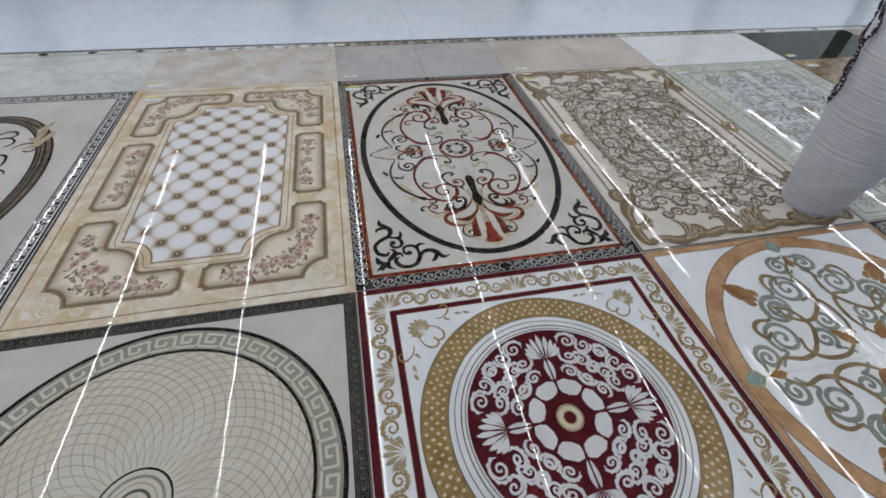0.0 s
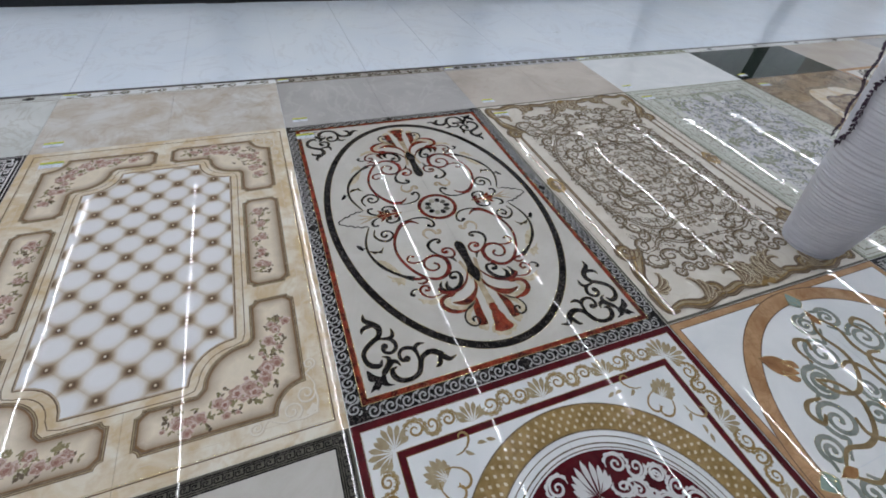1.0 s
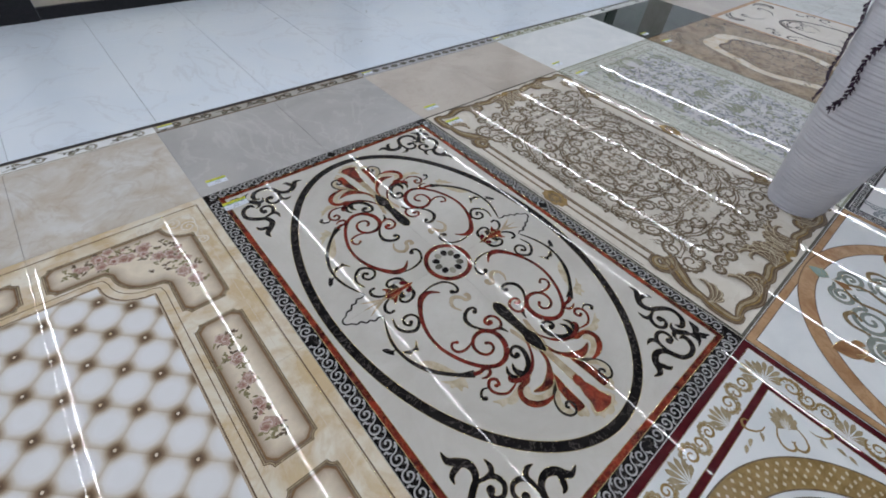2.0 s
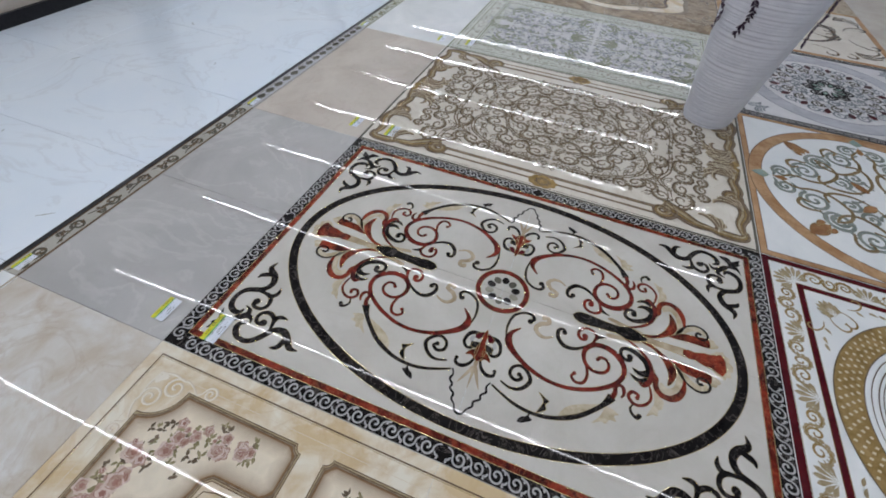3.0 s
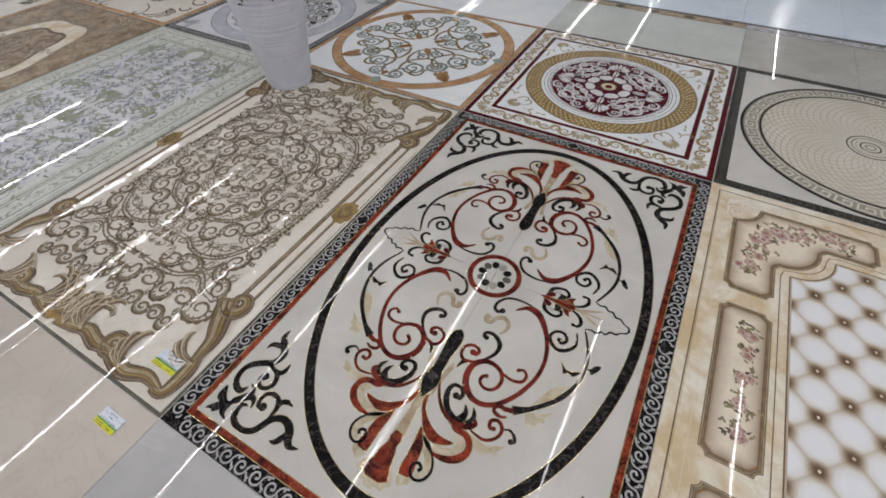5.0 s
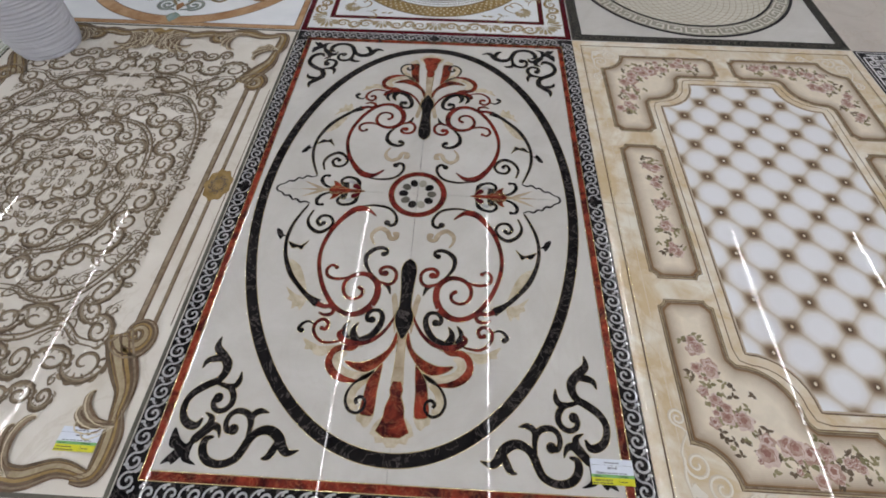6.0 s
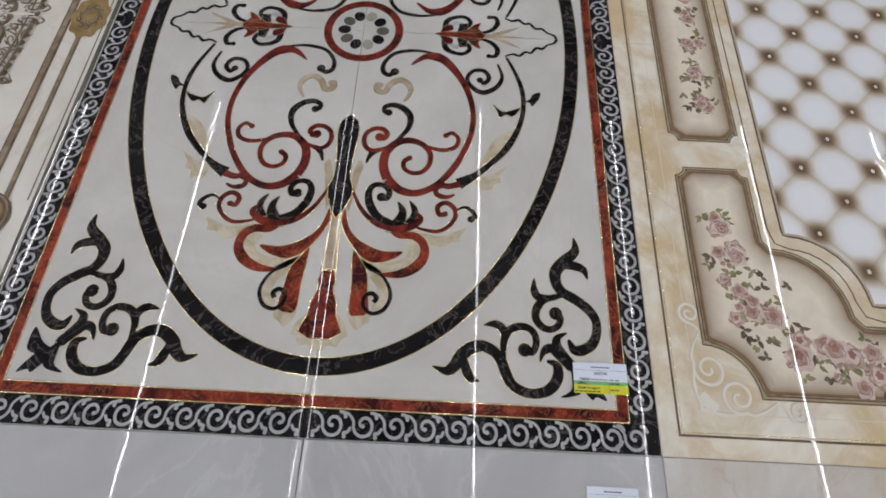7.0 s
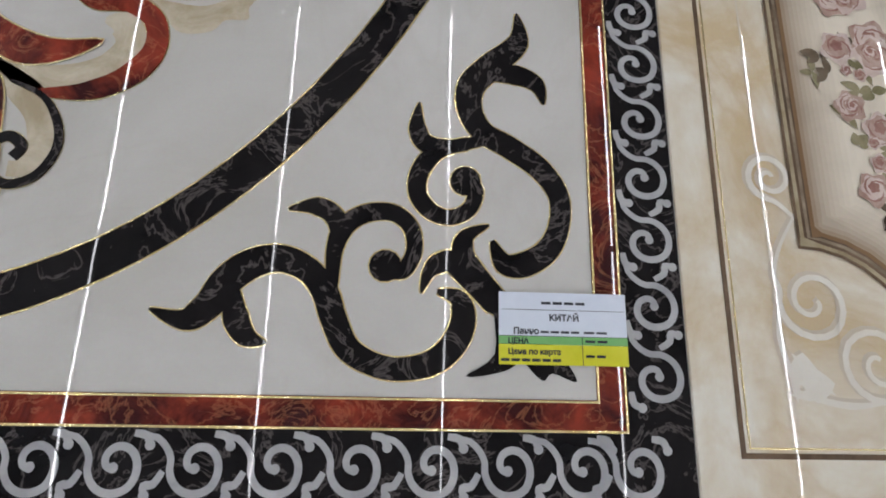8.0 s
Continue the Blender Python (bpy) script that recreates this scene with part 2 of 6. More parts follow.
def strip(bm, left, right, z, closed=False):
    a = [bm.verts.new((p[0], p[1], z)) for p in left]
    b = [bm.verts.new((p[0], p[1], z)) for p in right]
    n = len(a)
    for i in range(n if closed else n - 1):
        j = (i + 1) % n
        f = bm.faces.new((a[i], a[j], b[j], b[i]))
        f.normal_update()
        if f.normal.z < 0:
            f.normal_flip()


def ring(bm, rx, ry, w, z, cx=0.0, cy=0.0, n=96, lobes=0, depth=0.0):
    def loop(d):
        out = []
        for i in range(n):
            t = 2 * math.pi * i / n
            k = 1 + depth * math.cos(lobes * t)
            out.append((cx + (rx + d) * k * math.cos(t), cy + (ry + d) * k * math.sin(t)))
        return out
    strip(bm, loop(0), loop(-w), z, True)


def disc(bm, rx, ry, z, cx=0.0, cy=0.0, n=48):
    fill(bm, [(cx + rx * math.cos(2 * math.pi * i / n), cy + ry * math.sin(2 * math.pi * i / n)) for i in range(n)], z)


def band(bm, hx, hy, w, z):
    """A rectangular band: outer half sizes hx, hy, width w."""
    a = [(-hx, -hy), (hx, -hy), (hx, hy), (-hx, hy)]
    b = [(-hx + w, -hy + w), (hx - w, -hy + w), (hx - w, hy - w), (-hx + w, hy - w)]
    strip(bm, a, b, z, True)


def smooth(pts, n=7, closed=False):
    """A Catmull-Rom curve through pts."""
    p = [Vector((q[0], q[1])) for q in pts]
    m = len(p)
    get = (lambda i: p[i % m]) if closed else (lambda i: p[min(max(i, 0), m - 1)])
    out = []
    for i in range(m if closed else m - 1):
        a, b, c, d = get(i - 1), get(i), get(i + 1), get(i + 2)
        for k in range(n):
            t = k / n
            out.append(0.5 * (2 * b + (c - a) * t + (2 * a - 5 * b + 4 * c - d) * t * t + (3 * b - a - 3 * c + d) * t ** 3))
    if not closed:
        out.append(p[-1].copy())
    return [(q.x, q.y) for q in out]


def vine(x, y, heading, arcs, step=12.0):
    """A path of arcs (degrees turned, first radius, last radius): positive turns to the left."""
    h, out = radians(heading), [(x, y)]
    for deg, r0, r1 in arcs:
        n = max(2, int(abs(deg) / step))
        for i in range(n):
            r = r0 + (r1 - r0) * (i + 0.5) / n
            d = radians(deg) / n
            x, y = x + r * abs(d) * math.cos(h + d / 2), y + r * abs(d) * math.sin(h + d / 2)
            h += d
            out.append((x, y))
    return out


def stroke(bm, pts, w, z, grow=0.0, bulb=0.0):
    """A ribbon along pts; w: widths at even steps along it. bulb: a round end of that radius."""
    p = [Vector(q) for q in pts]
    n = len(p)
    left, right = [], []
    for i in range(n):
        t = (p[min(i + 1, n - 1)] - p[max(i - 1, 0)]).normalized()
        u = i / (n - 1) * (len(w) - 1)
        k = min(int(u), len(w) - 2)
        half = (w[k] + (w[k + 1] - w[k]) * (u - k)) / 2 + grow
        s = Vector((-t.y, t.x)) * half
        left.append(p[i] + s)
        right.append(p[i] - s)
    strip(bm, left, right, z)
    if bulb:
        disc(bm, bulb + grow, bulb + grow, z + 0.00003, p[-1].x, p[-1].y, 14)


def flips(pts, mx=True, my=True):
    """The path and its mirror images about the panel's two axes."""
    out = [pts]
    if mx:
        out += [[(-x, y) for x, y in q] for q in out]
    if my:
        out += [[(x, -y) for x, y in q] for q in out]
    return out


def spun(pts, count, start=0.0, cx=0.0, cy=0.0):
    out = []
    for i in range(count):
        a = start + 2 * math.pi * i / count
        c, s = math.cos(a), math.sin(a)
        out.append([(cx + x * c - y * s, cy + x * s + y * c) for x, y in pts])
    return out


def coil(cx, cy, r, start, turns, hand=1, lead=None):
    """A spiral that winds inward round (cx, cy) from radius r, from the start angle; lead: points before it."""
    n = int(18 * turns)
    out = []
    for i in range(n + 1):
        u = i / n
        a = radians(start) + hand * 2 * math.pi * turns * u
        k = r * (1 - 0.86 * max(0.0, u - 0.25) / 0.75)
        out.append((cx + k * math.cos(a), cy + k * math.sin(a)))
    return (smooth(lead + out[:2], 4)[:-1] + out[1:]) if lead else out


def leaf(x, y, heading, length, width, curve=0.0, n=7, belly=0.8):
    """The outline of a pointed leaf."""
    h = radians(heading)
    left, right = [], []
    for i in range(n + 1):
        u = i / n
        a = h + radians(curve) * u
        px, py = x + length * u * math.cos(a), y + length * u * math.sin(a)
        w = width / 2 * max(0.0, math.sin(math.pi * u ** belly))
        left.append((px - w * math.sin(a), py + w * math.cos(a)))
        right.append((px + w * math.sin(a), py - w * math.cos(a)))
    return left + right[-2:0:-1]


def tiles(parent, hx, hy, nx, ny, material, label=""):
    """The plain tiles that a panel is laid from."""
    for i in range(nx):
        for j in range(ny):
            bm = bmesh.new()
            sx, sy = 2 * hx / nx, 2 * hy / ny
            slab(bm, -hx + i * sx + 0.0004, -hy + j * sy + 0.0004, -hx + (i + 1) * sx - 0.0004, -hy + (j + 1) * sy - 0.0004, 0)
            part("tile", bm, material, parent, label)

# ---- hall shell ----
def box(bm, x0, y0, z0, x1, y1, z1):
    m = Matrix.Translation(((x0 + x1) / 2, (y0 + y1) / 2, (z0 + z1) / 2)) @ Matrix.Diagonal((x1 - x0, y1 - y0, z1 - z0, 1))
    bmesh.ops.create_cube(bm, size=1, matrix=m)


def structure(name, bm, material, label, category):
    ob = part(name, bm, material, None)
    return tagged(ob, label, category, "", "structure")


X0, X1, Y0, Y1 = HALL
bm = bmesh.new()
box(bm, X0, Y0, -0.2, X1, Y1, -0.016)
ground = structure("floor", bm, AISLE, "concrete slab under white glossy floor tiles", "floor")
for nm, c in (("wall_north", (X0, Y1, X1, Y1 + 0.2)), ("wall_south", (X0, Y0 - 0.2, X1, Y0)), ("wall_west", (X0 - 0.2, Y0, X0, Y1)), ("wall_east", (X1, Y0, X1 + 0.2, Y1))):
    bm = bmesh.new()
    box(bm, c[0], c[1], -0.2, c[2], c[3], 5.3)
    structure(nm, bm, PLAIN, "plain white painted wall of the showroom hall", "wall")
bm = bmesh.new()
box(bm, X0, Y0, 5.1, X1, Y1, 5.3)
structure("ceiling", bm, CEILING, "plain white ceiling above rows of hanging strip lights", "ceiling")

LIT, nt, b = shell("lit_diffuser", 0.4)
b.inputs["Base Color"].default_value = (0.9, 0.92, 0.95, 1)
b.inputs["Emission Color"].default_value = (0.93, 0.96, 1.0, 1)
b.inputs["Emission Strength"].default_value = 96.0

# Added upward glow, out of view, so the ceiling bounces more light.
CEILING_FILL, nt, b = shell("added_ceiling_fill", 0.4)
b.inputs["Base Color"].default_value = (0.9, 0.92, 0.95, 1)
b.inputs["Emission Color"].default_value = (0.93, 0.96, 1.0, 1)
b.inputs["Emission Strength"].default_value = 35.0


def ceiling_light():
    ob = thing("ceiling_light", 0, 0, CEIL, "long white linear batten light hanging below the ceiling", "ceiling light", "rows of ceiling lights")
    bm = bmesh.new()
    box(bm, -0.03, -1.5, 0.012, 0.03, 1.5, 0.08)
    part("housing", bm, PLAIN, ob, "white metal housing")
    bm = bmesh.new()
    vs = [[bm.verts.new((0.0095 * math.cos(a), y, 0.012 - 0.0095 * math.sin(a))) for a in [math.pi * i / 6 for i in range(7)]] for y in (-1.49, 1.49)]
    for i in range(6):
        bm.faces.new((vs[0][i], vs[1][i], vs[1][i + 1], vs[0][i + 1]))
    bmesh.ops.recalc_face_normals(bm, faces=bm.faces)
    part("diffuser", bm, LIT, ob, "glowing white diffuser")
    # extra glowing strip on top, put there only to brighten the ceiling
    bm = bmesh.new()
    quad(bm, -0.011, -1.48, 0.011, 1.48, 0.083)
    part("ceiling_fill_strip", bm, CEILING_FILL, ob, "added glowing strip that brightens the ceiling")
    for y in (-1.2, 1.2):
        bm = bmesh.new()
        bmesh.ops.create_cone(bm, cap_ends=True, segments=8, radius1=0.003, radius2=0.003, depth=0.60, matrix=Matrix.Translation((0.02, y, 0.38)))
        part("hanger", bm, POWDER, ob)
    return ob


first = ceiling_light()
ROW_Y = (-16.56, -13.5, -0.87, 2.19, 5.25, 8.31)
for i in range(-6, 8):
    for y in ROW_Y:
        if y < -10 and i not in (-6, -1, 1, 2, 4):
            continue
        m = Matrix.Translation((-0.07 + 1.95 * i, y, CEIL))
        if (i, y) == (-6, ROW_Y[0]):
            first.matrix_basis = m
        else:
            copy_thing(first, m)

# ---- decorated floor panels ----
GROUP = "decorative floor panels"


def panel(cx, cy, label, base, hy=0.9, nx=2, ny=2, group=GROUP):
    ob = thing("tile_panel", cx, cy, 0, label, "tile panel", group)
    tiles(ob, 0.6, hy, nx, ny, base)
    return ob


def inlay(name, parent, material, paths, w=None, lay=2, gold=0.0, label="", bulb=0.0, joined=False):
    """Each path laid as a piece of its own (or all as one): ribbons of the widths w, or filled outlines; with a fine gold rim."""
    step, up = (0.004 if joined else 0.012), lay
    for group in ([paths] if joined else [[p] for p in paths]):
        bm = bmesh.new()
        for p in group:
            lay = lay + step if lay < up + 1.2 else up
            if w:
                stroke(bm, p, w, lay * LAY, 0.0, bulb)
            else:
                fill(bm, p, lay * LAY)
            if gold:
                cut = len(bm.faces)
                if w:
                    stroke(bm, p, w, (lay - 1) * LAY, gold, bulb)
                else:
                    stroke(bm, p + p[:2], (2 * gold, 2 * gold), (lay + 0.4) * LAY)
                bm.faces.ensure_lookup_table()
                for f in bm.faces[cut:]:
                    f.material_index = 1
        ob = part(name, bm, material, parent, label)
        ob.data.materials.append(GOLD)
        if joined:
            tagged(ob, kind="stuff")
    return ob


def spread(name, parent, material, paths, w, lay, poses, label="", bulb=0.0, outline=False):
    """One piece of ornament, then alike pieces on the same mesh: poses are (x, y, degrees, mirror)."""
    bm = bmesh.new()
    for k, p in enumerate(paths):
        if outline:
            fill(bm, p, 0.02 * k * LAY)
        else:
            stroke(bm, p, w, 0.06 * k * LAY, 0.0, bulb)
    first = part(name, bm, material, parent, label)
    for i, (x, y, turn, flip) in enumerate(poses):
        ob = first if i == 0 else first.copy()
        if i:
            scene.collection.objects.link(ob)
        ob.matrix_basis = Matrix.Translation((x, y, lay * LAY)) @ Matrix.Rotation(radians(turn), 4, "Z") @ Matrix.Diagonal((1, flip, 1, 1))
    return first


def border_curl():
    """A curl with its stem, a forked leaf below and a small hook above."""
    curl = [(-0.036, -0.0180), (-0.027, -0.0165), (-0.020, -0.010)]
    for k in range(23):
        a = radians(190 - 20 * k)
        r = 0.0170 if k < 8 else 0.0170 - 0.00098 * (k - 7)
        curl.append((r * math.cos(a), r * math.sin(a) * 1.06))
    return [smooth(curl, 2), smooth([(0.010, -0.0195), (0.018, -0.0180), (0.021, -0.012)], 3), smooth([(-0.021, 0.004), (-0.026, 0.012), (-0.032, 0.013), (-0.031, 0.019)], 3)]


# ---- the oval panel with red palmettes ----
def palmette_panel():
    ob = panel(0.6, 0.9, "ivory marble tile panel with black oval and red palmettes", IVORY)
    bm = bmesh.new()
    band(bm, 0.5985, 0.8985, 0.0485, LAY)
    edge = part("border", bm, BLACK, ob, "black marble border band")
    spots = []
    for side, off, half in ((0, 0.874, 0.525), (90, 0.574, 0.82), (180, 0.874, 0.525), (270, 0.574, 0.82)):
        n = round(half / 0.0505)
        for i in range(-n, n + 1):
            if i == 0:
                continue
            d = math.copysign((abs(i) - 0.30) * half / n + 0.008, i)
            c, q = math.cos(radians(side)), math.sin(radians(side))
            x, y = d * c + off * q, d * q - off * c
            spots.append((x, y, side + (0 if i > 0 else 180), -1 if i > 0 else 1))
        spots.append((half * c + 0.032 * c + off * q, (half + 0.032) * q - off * c, side, -1))
    spread("border_curl", edge, GREYSCROLL, border_curl(), (0.0042, 0.0053, 0.0052, 0.0044), 2, spots, "grey running scroll", 0.0034)
    bm = bmesh.new()
    band(bm, 0.550, 0.850, 0.021, LAY)
    part("red_band", bm, RED, ob, "red marble band")
    bm = bmesh.new()
    for h in (0.0, 0.020):
        band(bm, 0.551 - h, 0.851 - h, 0.0016, 2.5 * LAY)
    part("gold_line", bm, GOLD, ob)
    bm = bmesh.new()
    ring(bm, 0.513, 0.798, 0.030, LAY * 2, n=128)
    part("oval_ring", bm, BLACK, ob, "black marble oval ring")
    bm = bmesh.new()
    ring(bm, 0.5145, 0.7995, 0.033, LAY, n=128)
    part("gold_line", bm, GOLD, ob)

    # four corner scrolls, built once
    limb = smooth([(0.474, 0.513), (0.475, 0.541), (0.453, 0.564), (0.436, 0.584), (0.435, 0.606), (0.446, 0.625), (0.467, 0.637), (0.492, 0.655), (0.506, 0.677), (0.505, 0.702), (0.495, 0.721), (0.477, 0.732), (0.462, 0.731), (0.453, 0.714)])
    limb2 = smooth([(0.208, 0.772), (0.233, 0.779), (0.249, 0.768), (0.260, 0.750), (0.277, 0.737), (0.297, 0.733), (0.317, 0.741), (0.330, 0.756), (0.338, 0.776), (0.349, 0.796), (0.368, 0.807), (0.388, 0.810), (0.410, 0.805), (0.425, 0.792), (0.432, 0.774), (0.428, 0.759), (0.412, 0.754)])
    curl = smooth([(0.450, 0.631), (0.412, 0.642), (0.397, 0.659), (0.395, 0.678), (0.405, 0.692), (0.420, 0.697), (0.435, 0.690), (0.440, 0.675), (0.432, 0.667)])
    curl2 = smooth([(0.335, 0.754), (0.335, 0.724), (0.342, 0.706), (0.357, 0.696), (0.377, 0.695), (0.391, 0.706), (0.394, 0.725), (0.386, 0.739), (0.373, 0.736)])
    twigs = [[(0.446, 0.573), (0.472, 0.572), (0.490, 0.580), (0.496, 0.598)], [(0.262, 0.752), (0.269, 0.777), (0.278, 0.790), (0.292, 0.794)]]
    tips = [[(0.394, 0.601), (0.393, 0.624), (0.403, 0.638), (0.434, 0.637)], [(0.298, 0.695), (0.319, 0.692), (0.334, 0.701), (0.338, 0.724)]]
    foot = [[(0.451, 0.702), (0.434, 0.711), (0.431, 0.725), (0.440, 0.741), (0.455, 0.760)], [(0.400, 0.756), (0.407, 0.738), (0.421, 0.731), (0.437, 0.743), (0.457, 0.762)]]
    fan = [[(0.447, 0.748), (0.462, 0.772), (0.486, 0.764), (0.509, 0.738), (0.512, 0.773), (0.496, 0.784), (0.474, 0.782)],
           [(0.455, 0.760), (0.476, 0.780), (0.474, 0.800), (0.462, 0.810), (0.434, 0.814), (0.455, 0.798)],
           [(0.462, 0.778), (0.482, 0.776), (0.498, 0.790), (0.515, 0.816), (0.497, 0.811), (0.489, 0.816), (0.474, 0.800)]]
    WL = (0.001, 0.018, 0.023, 0.023, 0.020, 0.018, 0.019, 0.018, 0.016, 0.016, 0.018, 0.019, 0.016, 0.003)
    WC, WT, WP, WF = (0.008, 0.015, 0.014, 0.012, 0.012, 0.014), (0.010, 0.018, 0.014, 0.001), (0.001, 0.014, 0.015, 0.008), (0.001, 0.015, 0.018, 0.020)
    for i, (sx, sy) in enumerate(((1, 1), (-1, 1), (1, -1), (-1, -1))):
        def put(paths):
            return [[(sx * x, sy * y) for x, y in p] for p in paths]
        level = 0.0
        for nm, p, w, knob in (("corner_limb", limb, WL, 0), ("corner_curl", curl, WC, 0.012), ("corner_twig", smooth(twigs[0]), WT, 0), ("corner_tip", smooth(tips[0]), WP, 0), ("corner_limb", limb2, WL, 0), ("corner_curl", curl2, WC, 0.012), ("corner_twig", smooth(twigs[1]), WT, 0), ("corner_tip", smooth(tips[1]), WP, 0), ("corner_foot", smooth(foot[0]), WF, 0.0085), ("corner_foot", smooth(foot[1]), WF, 0.0085)):
            q = put([p])[0]
            level += 0.07
            bm = bmesh.new()
            stroke(bm, q, w, (1.9 + level) * LAY, 0.0, knob)
            cut = len(bm.faces)
            stroke(bm, q, w, (0.6 + level) * LAY, 0.0011, knob)
            bm.faces.ensure_lookup_table()
            for f in bm.faces[cut:]:
                f.material_index = 1
            part(nm, bm, BLACK, ob, "black acanthus corner scroll").data.materials.append(GOLD)
        inlay("corner_leaf", ob, BLACK, put([smooth(p, 4, True) for p in fan]), None, 3.0, 0.0)

    # the central rosette
    bm = bmesh.new()
    ring(bm, 0.094, 0.094, 0.017, LAY * 2.6)
    rosette = part("rosette_ring", bm, CRIMSON, ob, "red marble ring")
    bm = bmesh.new()
    ring(bm, 0.0955, 0.0955, 0.020, LAY * 1.4)
    part("gold_line", bm, GOLD, ob)
    for k in range(10):
        a = 2 * math.pi * k / 10
        bm = bmesh.new()
        disc(bm, 0.0155, 0.0130, LAY * (2 + 0.05 * (k % 2)), 0.046, 0.0, 14)
        bmesh.ops.rotate(bm, verts=bm.verts[:], cent=(0, 0, 0), matrix=Matrix.Rotation(a, 3, "Z"))
        part("rosette_bead", bm, (BLACK, OLIVE if k % 4 == 1 else STONE)[k % 2], rosette)

    def scroll(name, mat, pts, w, lay, gold=0.0009, bulb=0.0):
        inlay(name, ob, mat, flips(smooth(pts)), [1.22 * v for v in w], lay, gold, "", 1.2 * bulb)

    def blade(name, mat, pts, lay, gold=0.0007):
        inlay(name, ob, mat, flips(smooth(pts, 4, True)), None, lay, gold)

    scroll("red_scroll", CRIMSON, [(0.122, 0.098), (0.154, 0.072), (0.190, 0.075), (0.223, 0.108), (0.252, 0.159), (0.268, 0.221), (0.265, 0.281), (0.245, 0.340), (0.220, 0.383), (0.192, 0.414), (0.157, 0.431), (0.122, 0.426), (0.094, 0.402)], (0.002, 0.020, 0.012, 0.009, 0.010, 0.011, 0.012, 0.016), 3)
    scroll("red_scroll", CRIMSON, [(0.094, 0.402), (0.083, 0.372), (0.086, 0.337), (0.106, 0.313), (0.132, 0.305), (0.161, 0.313), (0.179, 0.335), (0.179, 0.361), (0.166, 0.380), (0.146, 0.385), (0.128, 0.376), (0.125, 0.359), (0.136, 0.349)], (0.016, 0.014, 0.010, 0.008, 0.007, 0.009), 3.1, 0.0009, 0.005)
    scroll("red_tendril", CRIMSON, [(0.140, 0.306), (0.183, 0.322), (0.211, 0.325), (0.233, 0.315), (0.238, 0.295), (0.225, 0.281), (0.211, 0.288)], (0.004, 0.007, 0.008, 0.007, 0.006), 3.2, 0.0009, 0.005)
    scroll("black_scroll", BLACK, [(0.178, 0.062), (0.131, 0.055), (0.084, 0.065), (0.060, 0.093), (0.058, 0.120), (0.073, 0.131), (0.085, 0.121)], (0.003, 0.007, 0.007, 0.009, 0.008), 2.8, 0.0009, 0.008)
    scroll("tan_scroll", TAN, [(0.062, 0.163), (0.050, 0.160), (0.052, 0.176), (0.068, 0.178), (0.079, 0.156), (0.101, 0.143), (0.121, 0.157), (0.125, 0.179), (0.112, 0.204)], (0.009, 0.012, 0.011, 0.012, 0.010, 0.003), 2.6, 0.0005)
    scroll("black_scroll", BLACK, [(0.094, 0.319), (0.112, 0.299), (0.128, 0.273), (0.130, 0.243), (0.113, 0.222), (0.090, 0.214), (0.073, 0.220), (0.072, 0.232), (0.081, 0.235)], (0.004, 0.008, 0.012, 0.010, 0.008, 0.009), 2.9, 0.0009, 0.007)
    scroll("red_curl", CRIMSON, [(0.106, 0.313), (0.074, 0.331), (0.051, 0.334), (0.037, 0.319), (0.037, 0.296), (0.051, 0.281), (0.071, 0.279), (0.083, 0.290), (0.078, 0.303), (0.068, 0.300)], (0.004, 0.008, 0.008, 0.008, 0.009, 0.008), 3.3, 0.0009, 0.008)
    scroll("black_leaf", BLACK, [(0.084, 0.328), (0.057, 0.339), (0.046, 0.366)], (0.004, 0.011, 0.002), 2.7)
    scroll("black_scroll", BLACK, [(0.141, 0.503), (0.111, 0.501), (0.085, 0.491), (0.065, 0.464), (0.059, 0.436), (0.068, 0.418), (0.088, 0.417), (0.101, 0.431), (0.097, 0.446), (0.086, 0.444)], (0.004, 0.014, 0.014, 0.010, 0.008, 0.010, 0.009), 2.8, 0.0009, 0.008)
    scroll("red_vine", CRIMSON, [(0.022, 0.420), (0.032, 0.446), (0.052, 0.478), (0.082, 0.504), (0.118, 0.513), (0.151, 0.506), (0.168, 0.489), (0.160, 0.476)], (0.003, 0.006, 0.008, 0.009, 0.013, 0.012, 0.003), 3.4)
    scroll("red_curl", CRIMSON, [(0.160, 0.506), (0.174, 0.511), (0.203, 0.514), (0.225, 0.502), (0.238, 0.481), (0.235, 0.461), (0.218, 0.450), (0.202, 0.460), (0.206, 0.477), (0.217, 0.475)], (0.003, 0.006, 0.007, 0.008, 0.008, 0.007), 3.0, 0.0009, 0.005)
    scroll("black_hook", BLACK, [(0.239, 0.466), (0.256, 0.458), (0.271, 0.465), (0.278, 0.478), (0.270, 0.484)], (0.002, 0.006, 0.008, 0.010), 2.6, 0.0007, 0.006)
    scroll("red_bud", CRIMSON, [(0.245, 0.405), (0.224, 0.412), (0.209, 0.411), (0.196, 0.420), (0.200, 0.433), (0.219, 0.437), (0.235, 0.430)], (0.012, 0.010, 0.008, 0.009, 0.003), 3.1)
    scroll("black_arc", BLACK, [(0.344, 0.064), (0.361, 0.102), (0.375, 0.142), (0.381, 0.184), (0.377, 0.231), (0.362, 0.277), (0.337, 0.321), (0.303, 0.359), (0.274, 0.385), (0.242, 0.405)], (0.004, 0.006, 0.008, 0.008, 0.009, 0.012, 0.010, 0.011, 0.022), 3.0)
